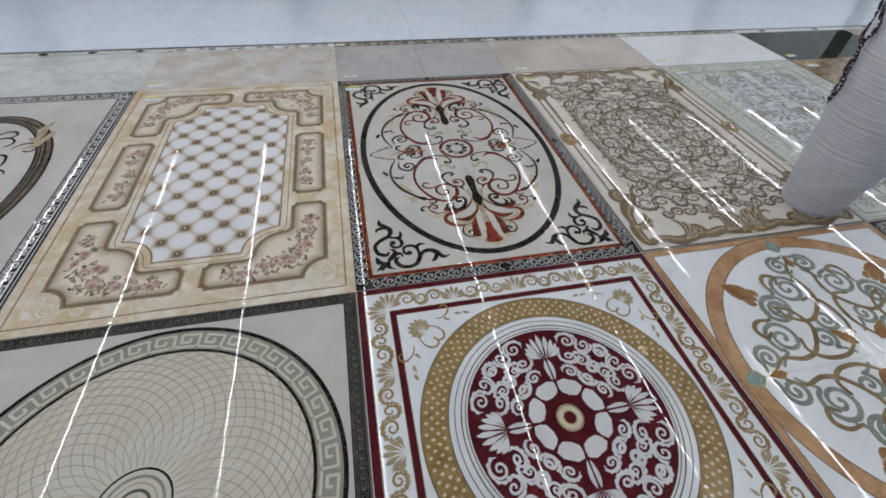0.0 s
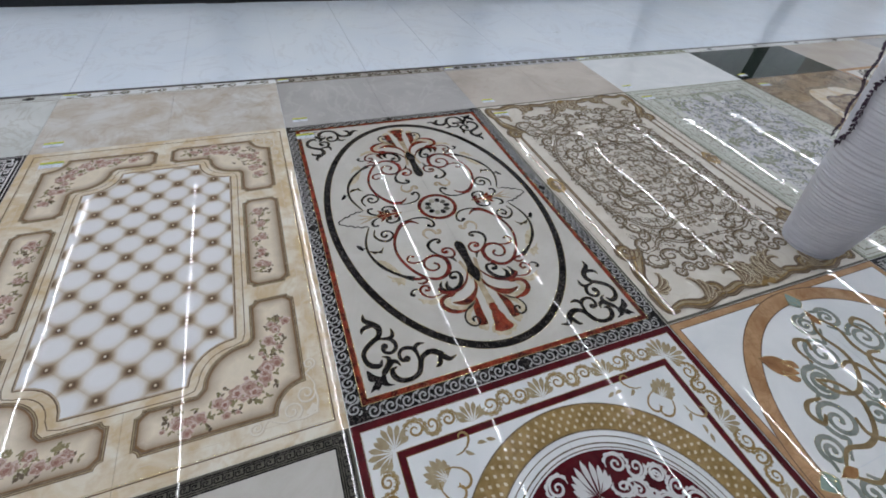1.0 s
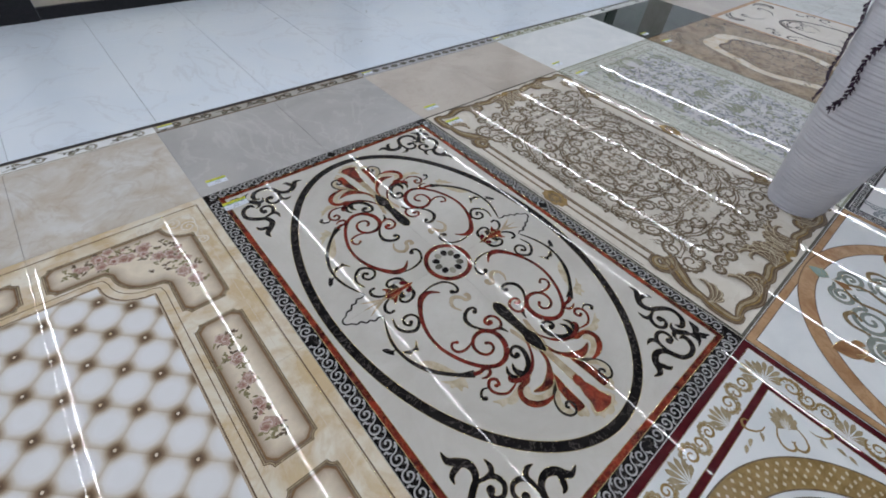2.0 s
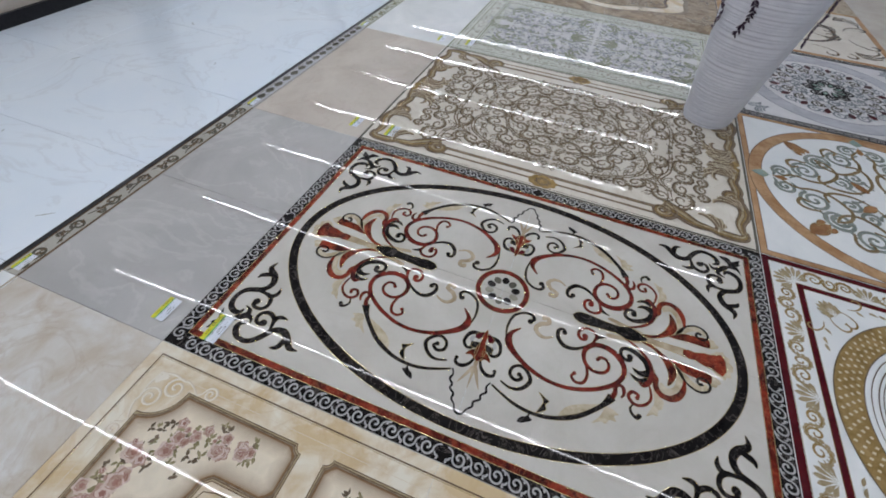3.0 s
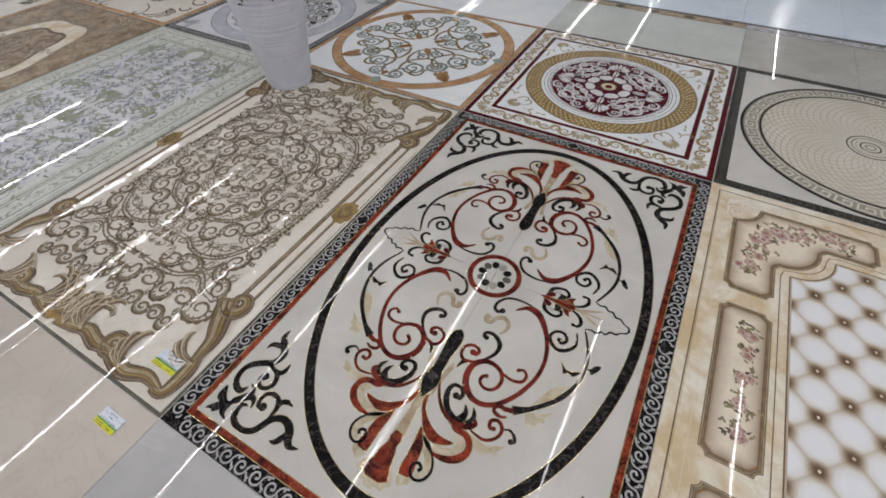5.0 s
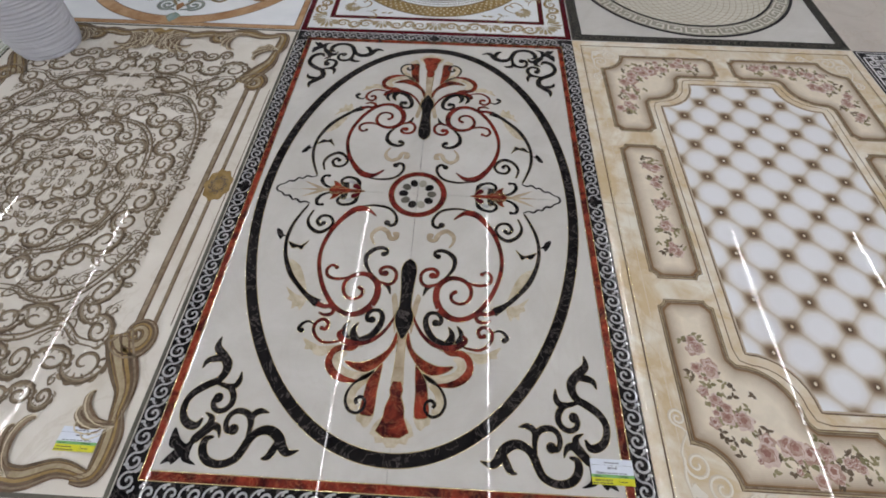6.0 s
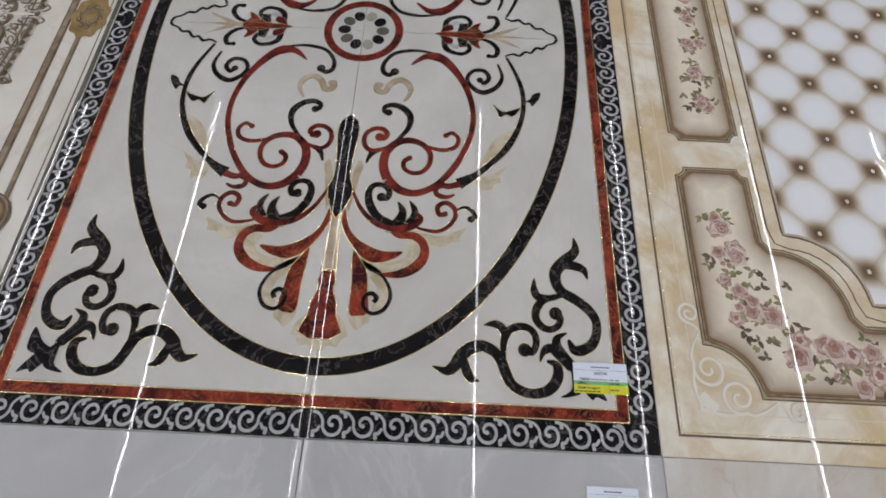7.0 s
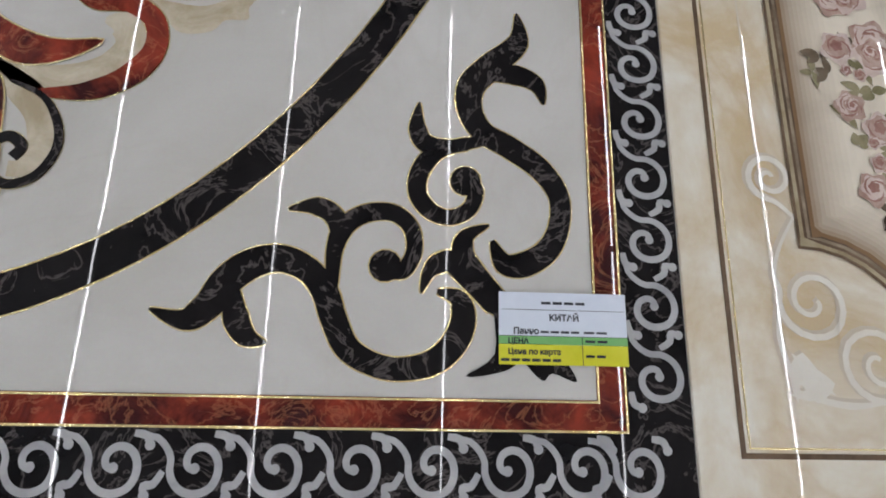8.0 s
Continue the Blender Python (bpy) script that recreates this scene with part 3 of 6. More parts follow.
    scroll("black_spiral", BLACK, [(0.323, 0.085), (0.333, 0.121), (0.320, 0.151), (0.290, 0.168), (0.264, 0.154), (0.253, 0.130), (0.266, 0.108), (0.291, 0.106), (0.303, 0.126), (0.291, 0.142), (0.282, 0.133)], (0.003, 0.008, 0.010, 0.008, 0.007, 0.008, 0.008, 0.007), 2.8, 0.0009, 0.006)
    scroll("leaf_outline", BLACK, [(0.340, 0.060), (0.358, 0.052), (0.374, 0.056), (0.388, 0.044), (0.401, 0.046), (0.414, 0.031), (0.430, 0.031), (0.442, 0.019), (0.458, 0.012), (0.464, 0.000)], (0.003, 0.006, 0.005, 0.006, 0.004, 0.006), 2.6, 0)
    scroll("leaf_vein", TAN, [(0.292, 0.002), (0.330, 0.001), (0.385, 0.000)], (0.008, 0.006, 0.001), 2.2, 0)
    scroll("leaf_vein", TAN, [(0.312, 0.003), (0.345, 0.018), (0.376, 0.033)], (0.010, 0.008, 0.001), 2.3, 0)
    scroll("side_curl", BLACK, [(0.195, 0.014), (0.198, 0.040), (0.214, 0.054), (0.240, 0.058), (0.256, 0.044), (0.250, 0.028), (0.236, 0.030)], (0.010, 0.011, 0.008, 0.008, 0.008, 0.007), 2.5, 0.0006, 0.006)
    scroll("side_curl", GREYSCROLL, [(0.205, 0.012), (0.213, 0.032), (0.226, 0.038), (0.236, 0.024)], (0.006, 0.010, 0.010, 0.003), 2.3, 0)
    scroll("side_curl", BLACK, [(0.270, 0.006), (0.305, 0.018), (0.322, 0.040), (0.317, 0.060), (0.302, 0.061)], (0.003, 0.008, 0.010, 0.008, 0.006), 2.4, 0.0005, 0.005)
    inlay("side_flower", ob, RED, [[(sx * x, y) for x, y in smooth([(0.172, 0.0), (0.196, 0.007), (0.225, 0.008), (0.250, 0.016), (0.280, 0.012), (0.292, 0.0), (0.280, -0.012), (0.250, -0.016), (0.225, -0.008), (0.196, -0.007)], 3, True)] for sx in (1, -1)], None, 3.2, 0.0007)
    blade("sand_leaf", SAND, [(0.367, 0.270), (0.350, 0.268), (0.334, 0.276), (0.318, 0.290), (0.305, 0.312), (0.293, 0.338), (0.283, 0.372), (0.318, 0.346), (0.350, 0.310)], 1.6, 0)
    blade("sand_leaf", SAND, [(0.278, 0.392), (0.311, 0.379), (0.342, 0.358), (0.328, 0.382), (0.330, 0.396), (0.315, 0.404), (0.312, 0.424), (0.298, 0.416), (0.288, 0.428)], 1.6, 0)
    blade("sand_leaf", SAND, [(0.165, 0.519), (0.209, 0.524), (0.232, 0.516), (0.262, 0.503), (0.250, 0.522), (0.250, 0.534), (0.232, 0.536), (0.222, 0.547), (0.199, 0.550), (0.184, 0.538)], 1.6, 0)
    blade("black_leaf", BLACK, [(0.312, 0.200), (0.332, 0.217), (0.350, 0.215), (0.374, 0.206), (0.357, 0.230), (0.342, 0.226), (0.328, 0.234), (0.322, 0.220)], 2.0)
    blade("black_leaf", BLACK, [(0.380, 0.190), (0.396, 0.180), (0.402, 0.168), (0.418, 0.160), (0.420, 0.168), (0.413, 0.184), (0.400, 0.200), (0.394, 0.190)], 2.0, 0)
    blade("black_leaf", BLACK, [(0.112, 0.500), (0.124, 0.476), (0.120, 0.453), (0.138, 0.470), (0.138, 0.498)], 2.4, 0.0005)
    blade("black_leaf", BLACK, [(0.138, 0.498), (0.150, 0.476), (0.143, 0.449), (0.162, 0.467), (0.158, 0.496)], 2.5, 0.0005)

    # palmettes: stem and petals
    for sy in (1, -1):
        def sides(half):
            return [[(x, sy * y) for x, y in half] + [(-x, sy * y) for x, y in half[::-1]]]
        inlay("stem", ob, BLACK, sides(smooth([(0.001, 0.248), (0.017, 0.262), (0.023, 0.292), (0.018, 0.345), (0.017, 0.400), (0.025, 0.425), (0.023, 0.452), (0.011, 0.480), (0.003, 0.494)], 3)), None, 4, 0.0008, "black marble stem")
        inlay("palmette_heart", ob, TAN, sides([(0.010, 0.478), (0.011, 0.530), (0.013, 0.580), (0.016, 0.612)]), None, 2.2, 0.0007)
        inlay("palmette_heart", ob, RED, sides([(0.010, 0.604), (0.017, 0.625), (0.014, 0.640), (0.024, 0.668), (0.026, 0.690), (0.040, 0.722), (0.020, 0.735)]), None, 2.6, 0.0008)
        inlay("palmette_foot", ob, SAND, sides([(0.030, 0.690), (0.046, 0.708), (0.052, 0.728), (0.040, 0.735), (0.036, 0.748), (0.018, 0.746), (0.010, 0.756)]), None, 2.0, 0)
    blade("stem_leaf", TAN, [(0.017, 0.440), (0.020, 0.400), (0.030, 0.362), (0.041, 0.372), (0.036, 0.400), (0.030, 0.440), (0.022, 0.480)], 1.7, 0)
    blade("side_leaf", RED, [(0.252, 0.012), (0.262, 0.030), (0.281, 0.040), (0.276, 0.022), (0.286, 0.010)], 3.3, 0.0005)
    blade("side_leaf", BLACK, [(0.228, 0.010), (0.232, 0.030), (0.248, 0.036), (0.250, 0.020), (0.262, 0.008)], 2.9, 0.0005)
    blade("side_leaf", MAROON, [(0.186, 0.006), (0.196, 0.026), (0.212, 0.030), (0.214, 0.014)], 3.0, 0.0005)
    blade("palmette_petal", RED, [(0.016, 0.475), (0.030, 0.517), (0.060, 0.545), (0.100, 0.561), (0.140, 0.560), (0.118, 0.578), (0.084, 0.586), (0.055, 0.572), (0.030, 0.541), (0.012, 0.505)], 2.4)
    scroll("palmette_hook", SAND, [(0.052, 0.572), (0.087, 0.594), (0.120, 0.594), (0.146, 0.582), (0.161, 0.563), (0.153, 0.545), (0.138, 0.542)], (0.006, 0.018, 0.018, 0.016, 0.020, 0.020, 0.004), 2.2, 0)
    scroll("palmette_hook", RED, [(0.098, 0.609), (0.134, 0.606), (0.163, 0.592), (0.180, 0.568), (0.177, 0.541), (0.156, 0.526), (0.128, 0.526), (0.112, 0.519)], (0.004, 0.014, 0.017, 0.014, 0.014, 0.012, 0.003), 3.0)
    scroll("tan_edge", TAN, [(0.100, 0.520), (0.130, 0.521), (0.160, 0.520), (0.178, 0.528)], (0.002, 0.008, 0.006, 0.002), 1.8, 0)
    blade("palmette_petal", RED, [(0.042, 0.562), (0.060, 0.583), (0.074, 0.606), (0.080, 0.645), (0.084, 0.682), (0.066, 0.690), (0.049, 0.684), (0.047, 0.630)], 2.5)
    blade("palmette_tip", SAND, [(0.048, 0.680), (0.086, 0.680), (0.088, 0.700), (0.078, 0.706), (0.068, 0.716), (0.056, 0.708)], 2.1, 0)
    scroll("palmette_curl", SAND, [(0.058, 0.585), (0.084, 0.604), (0.104, 0.626), (0.110, 0.654), (0.102, 0.670), (0.090, 0.672)], (0.010, 0.020, 0.018, 0.012, 0.010), 2.2, 0)
    scroll("palmette_curl", BLACK, [(0.078, 0.600), (0.104, 0.612), (0.119, 0.634), (0.122, 0.656), (0.111, 0.677), (0.091, 0.684), (0.075, 0.672), (0.074, 0.655), (0.086, 0.646), (0.097, 0.654), (0.092, 0.663)], (0.002, 0.005, 0.006, 0.006, 0.006, 0.007, 0.007), 3.2, 0.0005)
    return ob


# ---- the tufted cream panel ----
def tuft_material():
    m, nt, b = shell("tufted_leather_print", 0.025)
    sep = nt.nodes.new("ShaderNodeSeparateXYZ")
    nt.links.new(nt.nodes.new("ShaderNodeTexCoord").outputs["Object"], sep.inputs[0])
    u, v = calc(nt, "DIVIDE", calc(nt, "SUBTRACT", sep.outputs[0], 0.0), 0.153), calc(nt, "DIVIDE", calc(nt, "SUBTRACT", sep.outputs[1], 0.019), 0.1524)

    def cell(val):
        return calc(nt, "ABSOLUTE", calc(nt, "SUBTRACT", calc(nt, "FRACT", calc(nt, "ADD", val, 100.5)), 0.5))
    f1, f2 = cell(calc(nt, "ADD", u, v)), cell(calc(nt, "SUBTRACT", u, v))
    g1, g2 = calc(nt, "SUBTRACT", 0.5, f1), calc(nt, "SUBTRACT", 0.5, f2)
    knot = calc(nt, "SQRT", calc(nt, "ADD", calc(nt, "MULTIPLY", g1, g1), calc(nt, "MULTIPLY", g2, g2)))
    n = node(nt, "ShaderNodeTexNoise", Scale=24.0, Detail=4.0)
    nt.links.new(position(nt), n.inputs["Vector"])
    wob = calc(nt, "MULTIPLY", calc(nt, "SUBTRACT", n.outputs["Fac"], 0.5), 0.10)
    # pale domes in the lozenges, brown folds between them and towards the buttons
    p1, p2 = calc(nt, "SUBTRACT", calc(nt, "FRACT", calc(nt, "ADD", calc(nt, "ADD", u, v), 100.5)), 0.53), calc(nt, "SUBTRACT", calc(nt, "FRACT", calc(nt, "ADD", calc(nt, "SUBTRACT", u, v), 100.5)), 0.47)
    dome = calc(nt, "SQRT", calc(nt, "ADD", calc(nt, "MULTIPLY", p1, p1), calc(nt, "MULTIPLY", p2, p2)))
    puff = ramp(nt, calc(nt, "ADD", dome, wob), [(0.26, (0.83, 0.84, 0.86)), (0.40, (0.77, 0.76, 0.75)), (0.48, (0.64, 0.59, 0.52)), (0.56, (0.52, 0.44, 0.35)), (0.69, (0.30, 0.215, 0.14))])
    pit = ramp(nt, calc(nt, "ADD", knot, wob), [(0.05, (0.18, 0.115, 0.075)), (0.14, (0.46, 0.36, 0.27)), (0.24, (0.84, 0.79, 0.73)), (0.33, (1, 1, 1))])
    puff = mix(nt, 1.0, puff, pit, "MULTIPLY")
    low = node(nt, "ShaderNodeTexNoise", Scale=5.0, Detail=3.0)
    nt.links.new(position(nt), low.inputs["Vector"])
    col = mix(nt, calc(nt, "MULTIPLY", low.outputs["Fac"], 0.22), puff, (0.52, 0.43, 0.33))
    nt.links.new(col, b.inputs["Base Color"])
    gloss(nt, b)
    return m


def in_cartouche(x, y):
    ax, ay = abs(x), abs(y)
    if ay < 0.3:
        return 0.360 < ax < 0.474 and ay < 0.235
    return ax < 0.472 and 0.36 < ay < 0.782 and ax > 0.05 and math.hypot(ax - 0.491, ay - 0.80) > 0.112 and (ay > 0.682 or ax > 0.362 or math.hypot(ax - 0.33, ay - 0.645) < 0.108)


def blossoms(parent, spots, seed):
    """Printed roses and leaves strewn round the spots (x, y, spread)."""
    rnd = random.Random(seed)
    pink, deep, pale, green, brown = (bmesh.new() for _ in range(5))
    k = 0
    lobed = lambda px, py, r, a, d=0.16: [(px + r * (1 + d * math.cos(5 * t + a)) * math.cos(t), py + r * (1 + d * math.cos(5 * t + a)) * math.sin(t)) for t in [2 * math.pi * i / 20 for i in range(20)]]
    for x, y, s in spots:
        for m in range(15):
            a, px, py = rnd.uniform(0, 360), x + rnd.gauss(0, s), y + rnd.gauss(0, s)
            if not in_cartouche(px, py):
                continue
            for j in range(3):
                fill(green if m % 3 else brown, leaf(px, py, a + j * rnd.uniform(50, 120), rnd.uniform(0.010, 0.019), rnd.uniform(0.006, 0.010), rnd.uniform(-50, 50)), (7.9 + 0.01 * k) * LAY)
                k = (k + 1) % 40
        for m in range(6):
            px, py, r = x + rnd.gauss(0, s * 0.7), y + rnd.gauss(0, s * 0.7), rnd.uniform(0.012, 0.012 + 0.45 * s) if m < 3 else rnd.uniform(0.005, 0.010)
            if not in_cartouche(px, py):
                continue
            a, z = rnd.uniform(0, 6), 8.6 + 0.05 * k
            fill(pink if m % 2 else pale, lobed(px, py, r, a), z * LAY)
            fill(pale if m % 2 else pink, lobed(px + 0.1 * r, py - 0.1 * r, r * 0.72, a + 1), (z + 0.012) * LAY)
            fill(deep, lobed(px + 0.05 * r, py - 0.15 * r, r * 0.34, a + 2), (z + 0.024) * LAY)
            for q in range(3):
                stroke(deep, vine(px + r * 0.8 * math.cos(a + q * 2.1), py + r * 0.8 * math.sin(a + q * 2.1), math.degrees(a + q * 2.1) + 100, [(130, r * 0.75, r * 0.5)], 30), (0.0004, 0.0022, 0.0004), (z + 0.036) * LAY)
            k = (k + 1) % 40
    for nm, bm, mat, label in (("leaf_print", green, SAGE, "printed olive green leaves"), ("leaf_print", brown, UMBER, "printed brown leaves"), ("rose_print", pink, ROSE, "printed pink roses"), ("rose_print", pale, PINK, "printed pale roses"), ("petal_print", deep, ROSE_DEEP, "printed deep rose petals")):
        tagged(part(nm, bm, mat, parent, label), kind="stuff")


def inset(pts, d):
    """The closed outline pts drawn in by d (or out, where d is negative), without loops at the bends."""
    area = sum(a[0] * b[1] - b[0] * a[1] for a, b in zip(pts, pts[1:] + pts[:1]))
    s = 1 if area > 0 else -1
    out, n = [], len(pts)
    for i in range(n):
        a, c = Vector(pts[i - 1]), Vector(pts[(i + 1) % n])
        t = (c - a).normalized()
        q = (pts[i][0] - s * t.y * d, pts[i][1] + s * t.x * d)
        if all(math.dist(q, r) > abs(d) * 0.93 for r in pts):
            out.append(q)
    return out


def dense(pts, step=0.02):
    out = []
    for a, b in zip(pts, pts[1:] + pts[:1]):
        n = max(1, int(math.dist(a, b) / step))
        out += [(a[0] + (b[0] - a[0]) * i / n, a[1] + (b[1] - a[1]) * i / n) for i in range(n)]
    return out


def arc(cx, cy, r, a0, a1, n=8):
    return [(cx + r * math.cos(radians(a0 + (a1 - a0) * i / n)), cy + r * math.sin(radians(a0 + (a1 - a0) * i / n))) for i in range(n + 1)]


def nested(parent, name, outline, steps, lay):
    """Flat fills inside one another: (inset, material)."""
    for i, (d, mat) in enumerate(steps):
        bm = bmesh.new()
        p = dense(outline, 0.009)
        fill(bm, inset(p, d) if d else p, (lay + 0.25 * i) * LAY)
        last = part(name if i == len(steps) - 1 else "moulding_line", bm, mat, parent)
    return last


def arc_dot(x, y, r):
    return [[(x + r * math.cos(t), y + r * math.sin(t)) for t in [2 * math.pi * i / 16 for i in range(16)]]]


def tufted_panel():
    ob = panel(-0.6, 0.9, "cream onyx tile panel with tufted field and rose cartouches", CREAM2)
    bm = bmesh.new()
    band(bm, 0.568, 0.867, 0.004, LAY)
    part("moulding_line", bm, BROWN, ob)
    bm = bmesh.new()
    band(bm, 0.5615, 0.8605, 0.0012, LAY * 1.5)
    part("gold_line", bm, GOLD, ob)
    bm = bmesh.new()
    band(bm, 0.528, 0.829, 0.0016, LAY)
    part("moulding_line", bm, FADE[8], ob)
    field = [(0.300, 0.482)] + arc(0.300, 0.62, 0.138, 270, 180)[1:] + [(-0.162, 0.62)] + arc(-0.300, 0.62, 0.138, 0, -90)[1:] + [(-0.300, -0.482)] + arc(-0.300, -0.62, 0.138, 90, 0)[1:] + [(0.162, -0.62)] + arc(0.300, -0.62, 0.138, 180, 90)[1:]
    tufts = nested(ob, "tufted_field", field, [(-0.034, BROWN), (-0.031, CREAM2), (-0.007, BROWN), (-0.003, FADE[3]), (0.002, tuft_material())], 1)
    bm, bm2 = bmesh.new(), bmesh.new()
    for i in range(-5, 6):
        for j in range(-10, 11):
            x, y = 0.0765 * i, 0.0762 * j + 0.019
            if (i + j) % 2 and abs(x) < 0.285 and abs(y) < 0.605 and (abs(x) - 0.3) ** 2 + (abs(y) - 0.62) ** 2 > 0.0182:
                disc(bm, 0.0085, 0.0090, 4 * LAY, x, y, 12)
                disc(bm2, 0.0042, 0.0050, 4.6 * LAY, x - 0.001, y + 0.002, 8)
    tagged(part("tuft_button", bm, BROWN, tufts, "brown printed buttons"), kind="stuff")
    tagged(part("tuft_shine", bm2, CREAM2, tufts), kind="stuff")
    corner = arc(0.030, 0.802, 0.020, 270, 360, 4) + [(0.413, 0.802)] + arc(0.503, 0.802, 0.09, 180, 270)[1:] + arc(0.503, 0.337, 0.020, 90, 180, 4) + arc(0.349, 0.337, 0.020, 0, 90, 4) + [(0.349, 0.500)] + arc(0.336, 0.645, 0.130, 270, 180) + [(0.191, 0.662)] + arc(0.030, 0.662, 0.020, 0, 90, 4)
    side = arc(0.503, -0.272, 0.020, 180, 90, 4) + arc(0.503, 0.272, 0.020, 270, 180, 4) + arc(0.349, 0.272, 0.020, 0, -90, 4) + arc(0.349, -0.272, 0.020, 90, 0, 4)
    steps = [(0.0, BROWN), (0.0026, OCHRE2), (0.0058, BROWN), (0.0082, UMBER2), (0.0108, BROWN)] + [(0.0122 + 0.0032 * i + 0.00009 * i * i, mat) for i, mat in enumerate(FADE)]
    for sx in (1, -1):
        nested(ob, "cartouche", [(sx * x, y) for x, y in side], steps, 3)
        for sy in (1, -1):
            nested(ob, "cartouche", [(sx * x, sy * y) for x, y in corner], steps, 3)
            arm = [coil(0.029, 0.196, 0.018, 250, 1.6, -1, [(0.060, 0.148), (0.046, 0.162), (0.034, 0.174)]), coil(0.050, 0.096, 0.027, 160, 1.6, 1, [(0.046, 0.166), (0.030, 0.140), (0.022, 0.118)]), smooth([(0.023, 0.096), (0.020, 0.070), (0.024, 0.045), (0.030, 0.026)], 4), smooth([(0.062, 0.155), (0.066, 0.140), (0.078, 0.136)], 4)]
            spray = [leaf(0.036, 0.058, -80 - 24 * k, 0.038, 0.010, 25, 6) for k in range(3)] + [leaf(0.056, 0.160, 20 - 40 * k, 0.026, 0.010, 30, 6) for k in range(2)] + arc_dot(0.124, 0.142, 0.008)
            place = lambda p, m: [(sx * (0.548 - (q[1] if m else q[0])), sy * (0.850 - (q[0] if m else q[1]))) for q in p]
            # a tan copy set aside beneath the pearl one draws the relief's shadow
            for shade, dx, w, lay in ((FADE[6], 0.0018, (0.003, 0.0072, 0.0066, 0.005), 1.5), (PEARL, 0.0, (0.002, 0.0052, 0.0046, 0.0035), 2.4)):
                inlay("corner_curl", ob, shade, [[(x + dx, y - dx) for x, y in place(p, m)] for p in arm for m in (0, 1)], w, lay)
                inlay("corner_blade", ob, shade, [[(x + dx, y - dx) for x, y in place(p, m)] for p in spray for m in (0, 1)], None, lay + 0.1)
    spots = []
    for sx in (1, -1):
        spots += [(sx * 0.415, y, 0.022) for y in (-0.17, -0.09, 0.0, 0.09, 0.17)]
        for sy in (1, -1):
            spots += [(sx * x, sy * y, s) for x, y, s in ((0.13, 0.735, 0.022), (0.20, 0.738, 0.028), (0.27, 0.728, 0.034), (0.33, 0.712, 0.038), (0.375, 0.672, 0.042), (0.405, 0.61, 0.036), (0.42, 0.54, 0.028), (0.43, 0.46, 0.020))]
    blossoms(ob, [(x, y, s * 0.8) for x, y, s in spots], 5)
    return ob


# ---- running scrolls ----
def vine_scroll(contour, r, hand):
    """A running scroll along a line: a waving stem, a spiral in each bend and leaves along the stem."""
    steps = [0.0]
    for a, b in zip(contour, contour[1:]):
        steps.append(steps[-1] + math.dist(a, b))
    n = max(1, round(steps[-1] / (1.86 * r)))

    def at(d):
        d = min(max(d, 0.0), steps[-1])
        k = max(i for i, v in enumerate(steps[:-1]) if v <= d)
        u = (d - steps[k]) / max(1e-9, steps[k + 1] - steps[k])
        a, b = contour[k], contour[k + 1]
        return (a[0] + (b[0] - a[0]) * u, a[1] + (b[1] - a[1]) * u), math.degrees(math.atan2(b[1] - a[1], b[0] - a[0]))
    stems, coils, leaves, spots = [], [], [], []
    rnd = random.Random(int(1e4 * r) + n)
    size = r
    for i in range(n + 1):
        (x, y), way = at(steps[-1] * i / n)
        h = hand if i % 2 else -hand
        r, e = size * rnd.uniform(0.82, 1.12), rnd.uniform(0.84, 1.22)
        ca, sa = math.cos(radians(way)), math.sin(radians(way))

        def on(k, d):
            u, v = -k * r * e * math.cos(radians(d)), k * r / e * h * math.sin(radians(d))
            return x + u * ca - v * sa, y + u * sa + v * ca
        stems.append([on(0.95, d) for d in range(-22, 203, 12)])
        end = rnd.uniform(470, 580)
        coils.append([on(0.95 - 0.80 * (d / end) ** 0.8, 14 + d) for d in [end * j / 30 for j in range(31)]])
        for d in range(0, 181, 30):
            leaves.append(leaf(*on(0.98, d), way + 180 - h * (d + 48), r * 0.62, r * 0.26, -h * 70, 7, 0.75))
            leaves.append(leaf(*on(0.90, d + 12), way + 180 - h * (d + 150), r * 0.36, r * 0.17, -h * 50, 5, 0.8))
        spots.append((x, y, r))
    return stems, coils, leaves, spots


# ---- the square panel with the maroon medallion ----
def shell_motif(x, y, heading, size, n=7):
    out = []
    for i in range(n):
        a = heading + (i - (n - 1) / 2) * (150 / n)
        out.append(leaf(x, y, a, size * (1 - 0.03 * abs(i - (n - 1) / 2) ** 2), size * 0.23, 0, 8, 2.4))
    return out


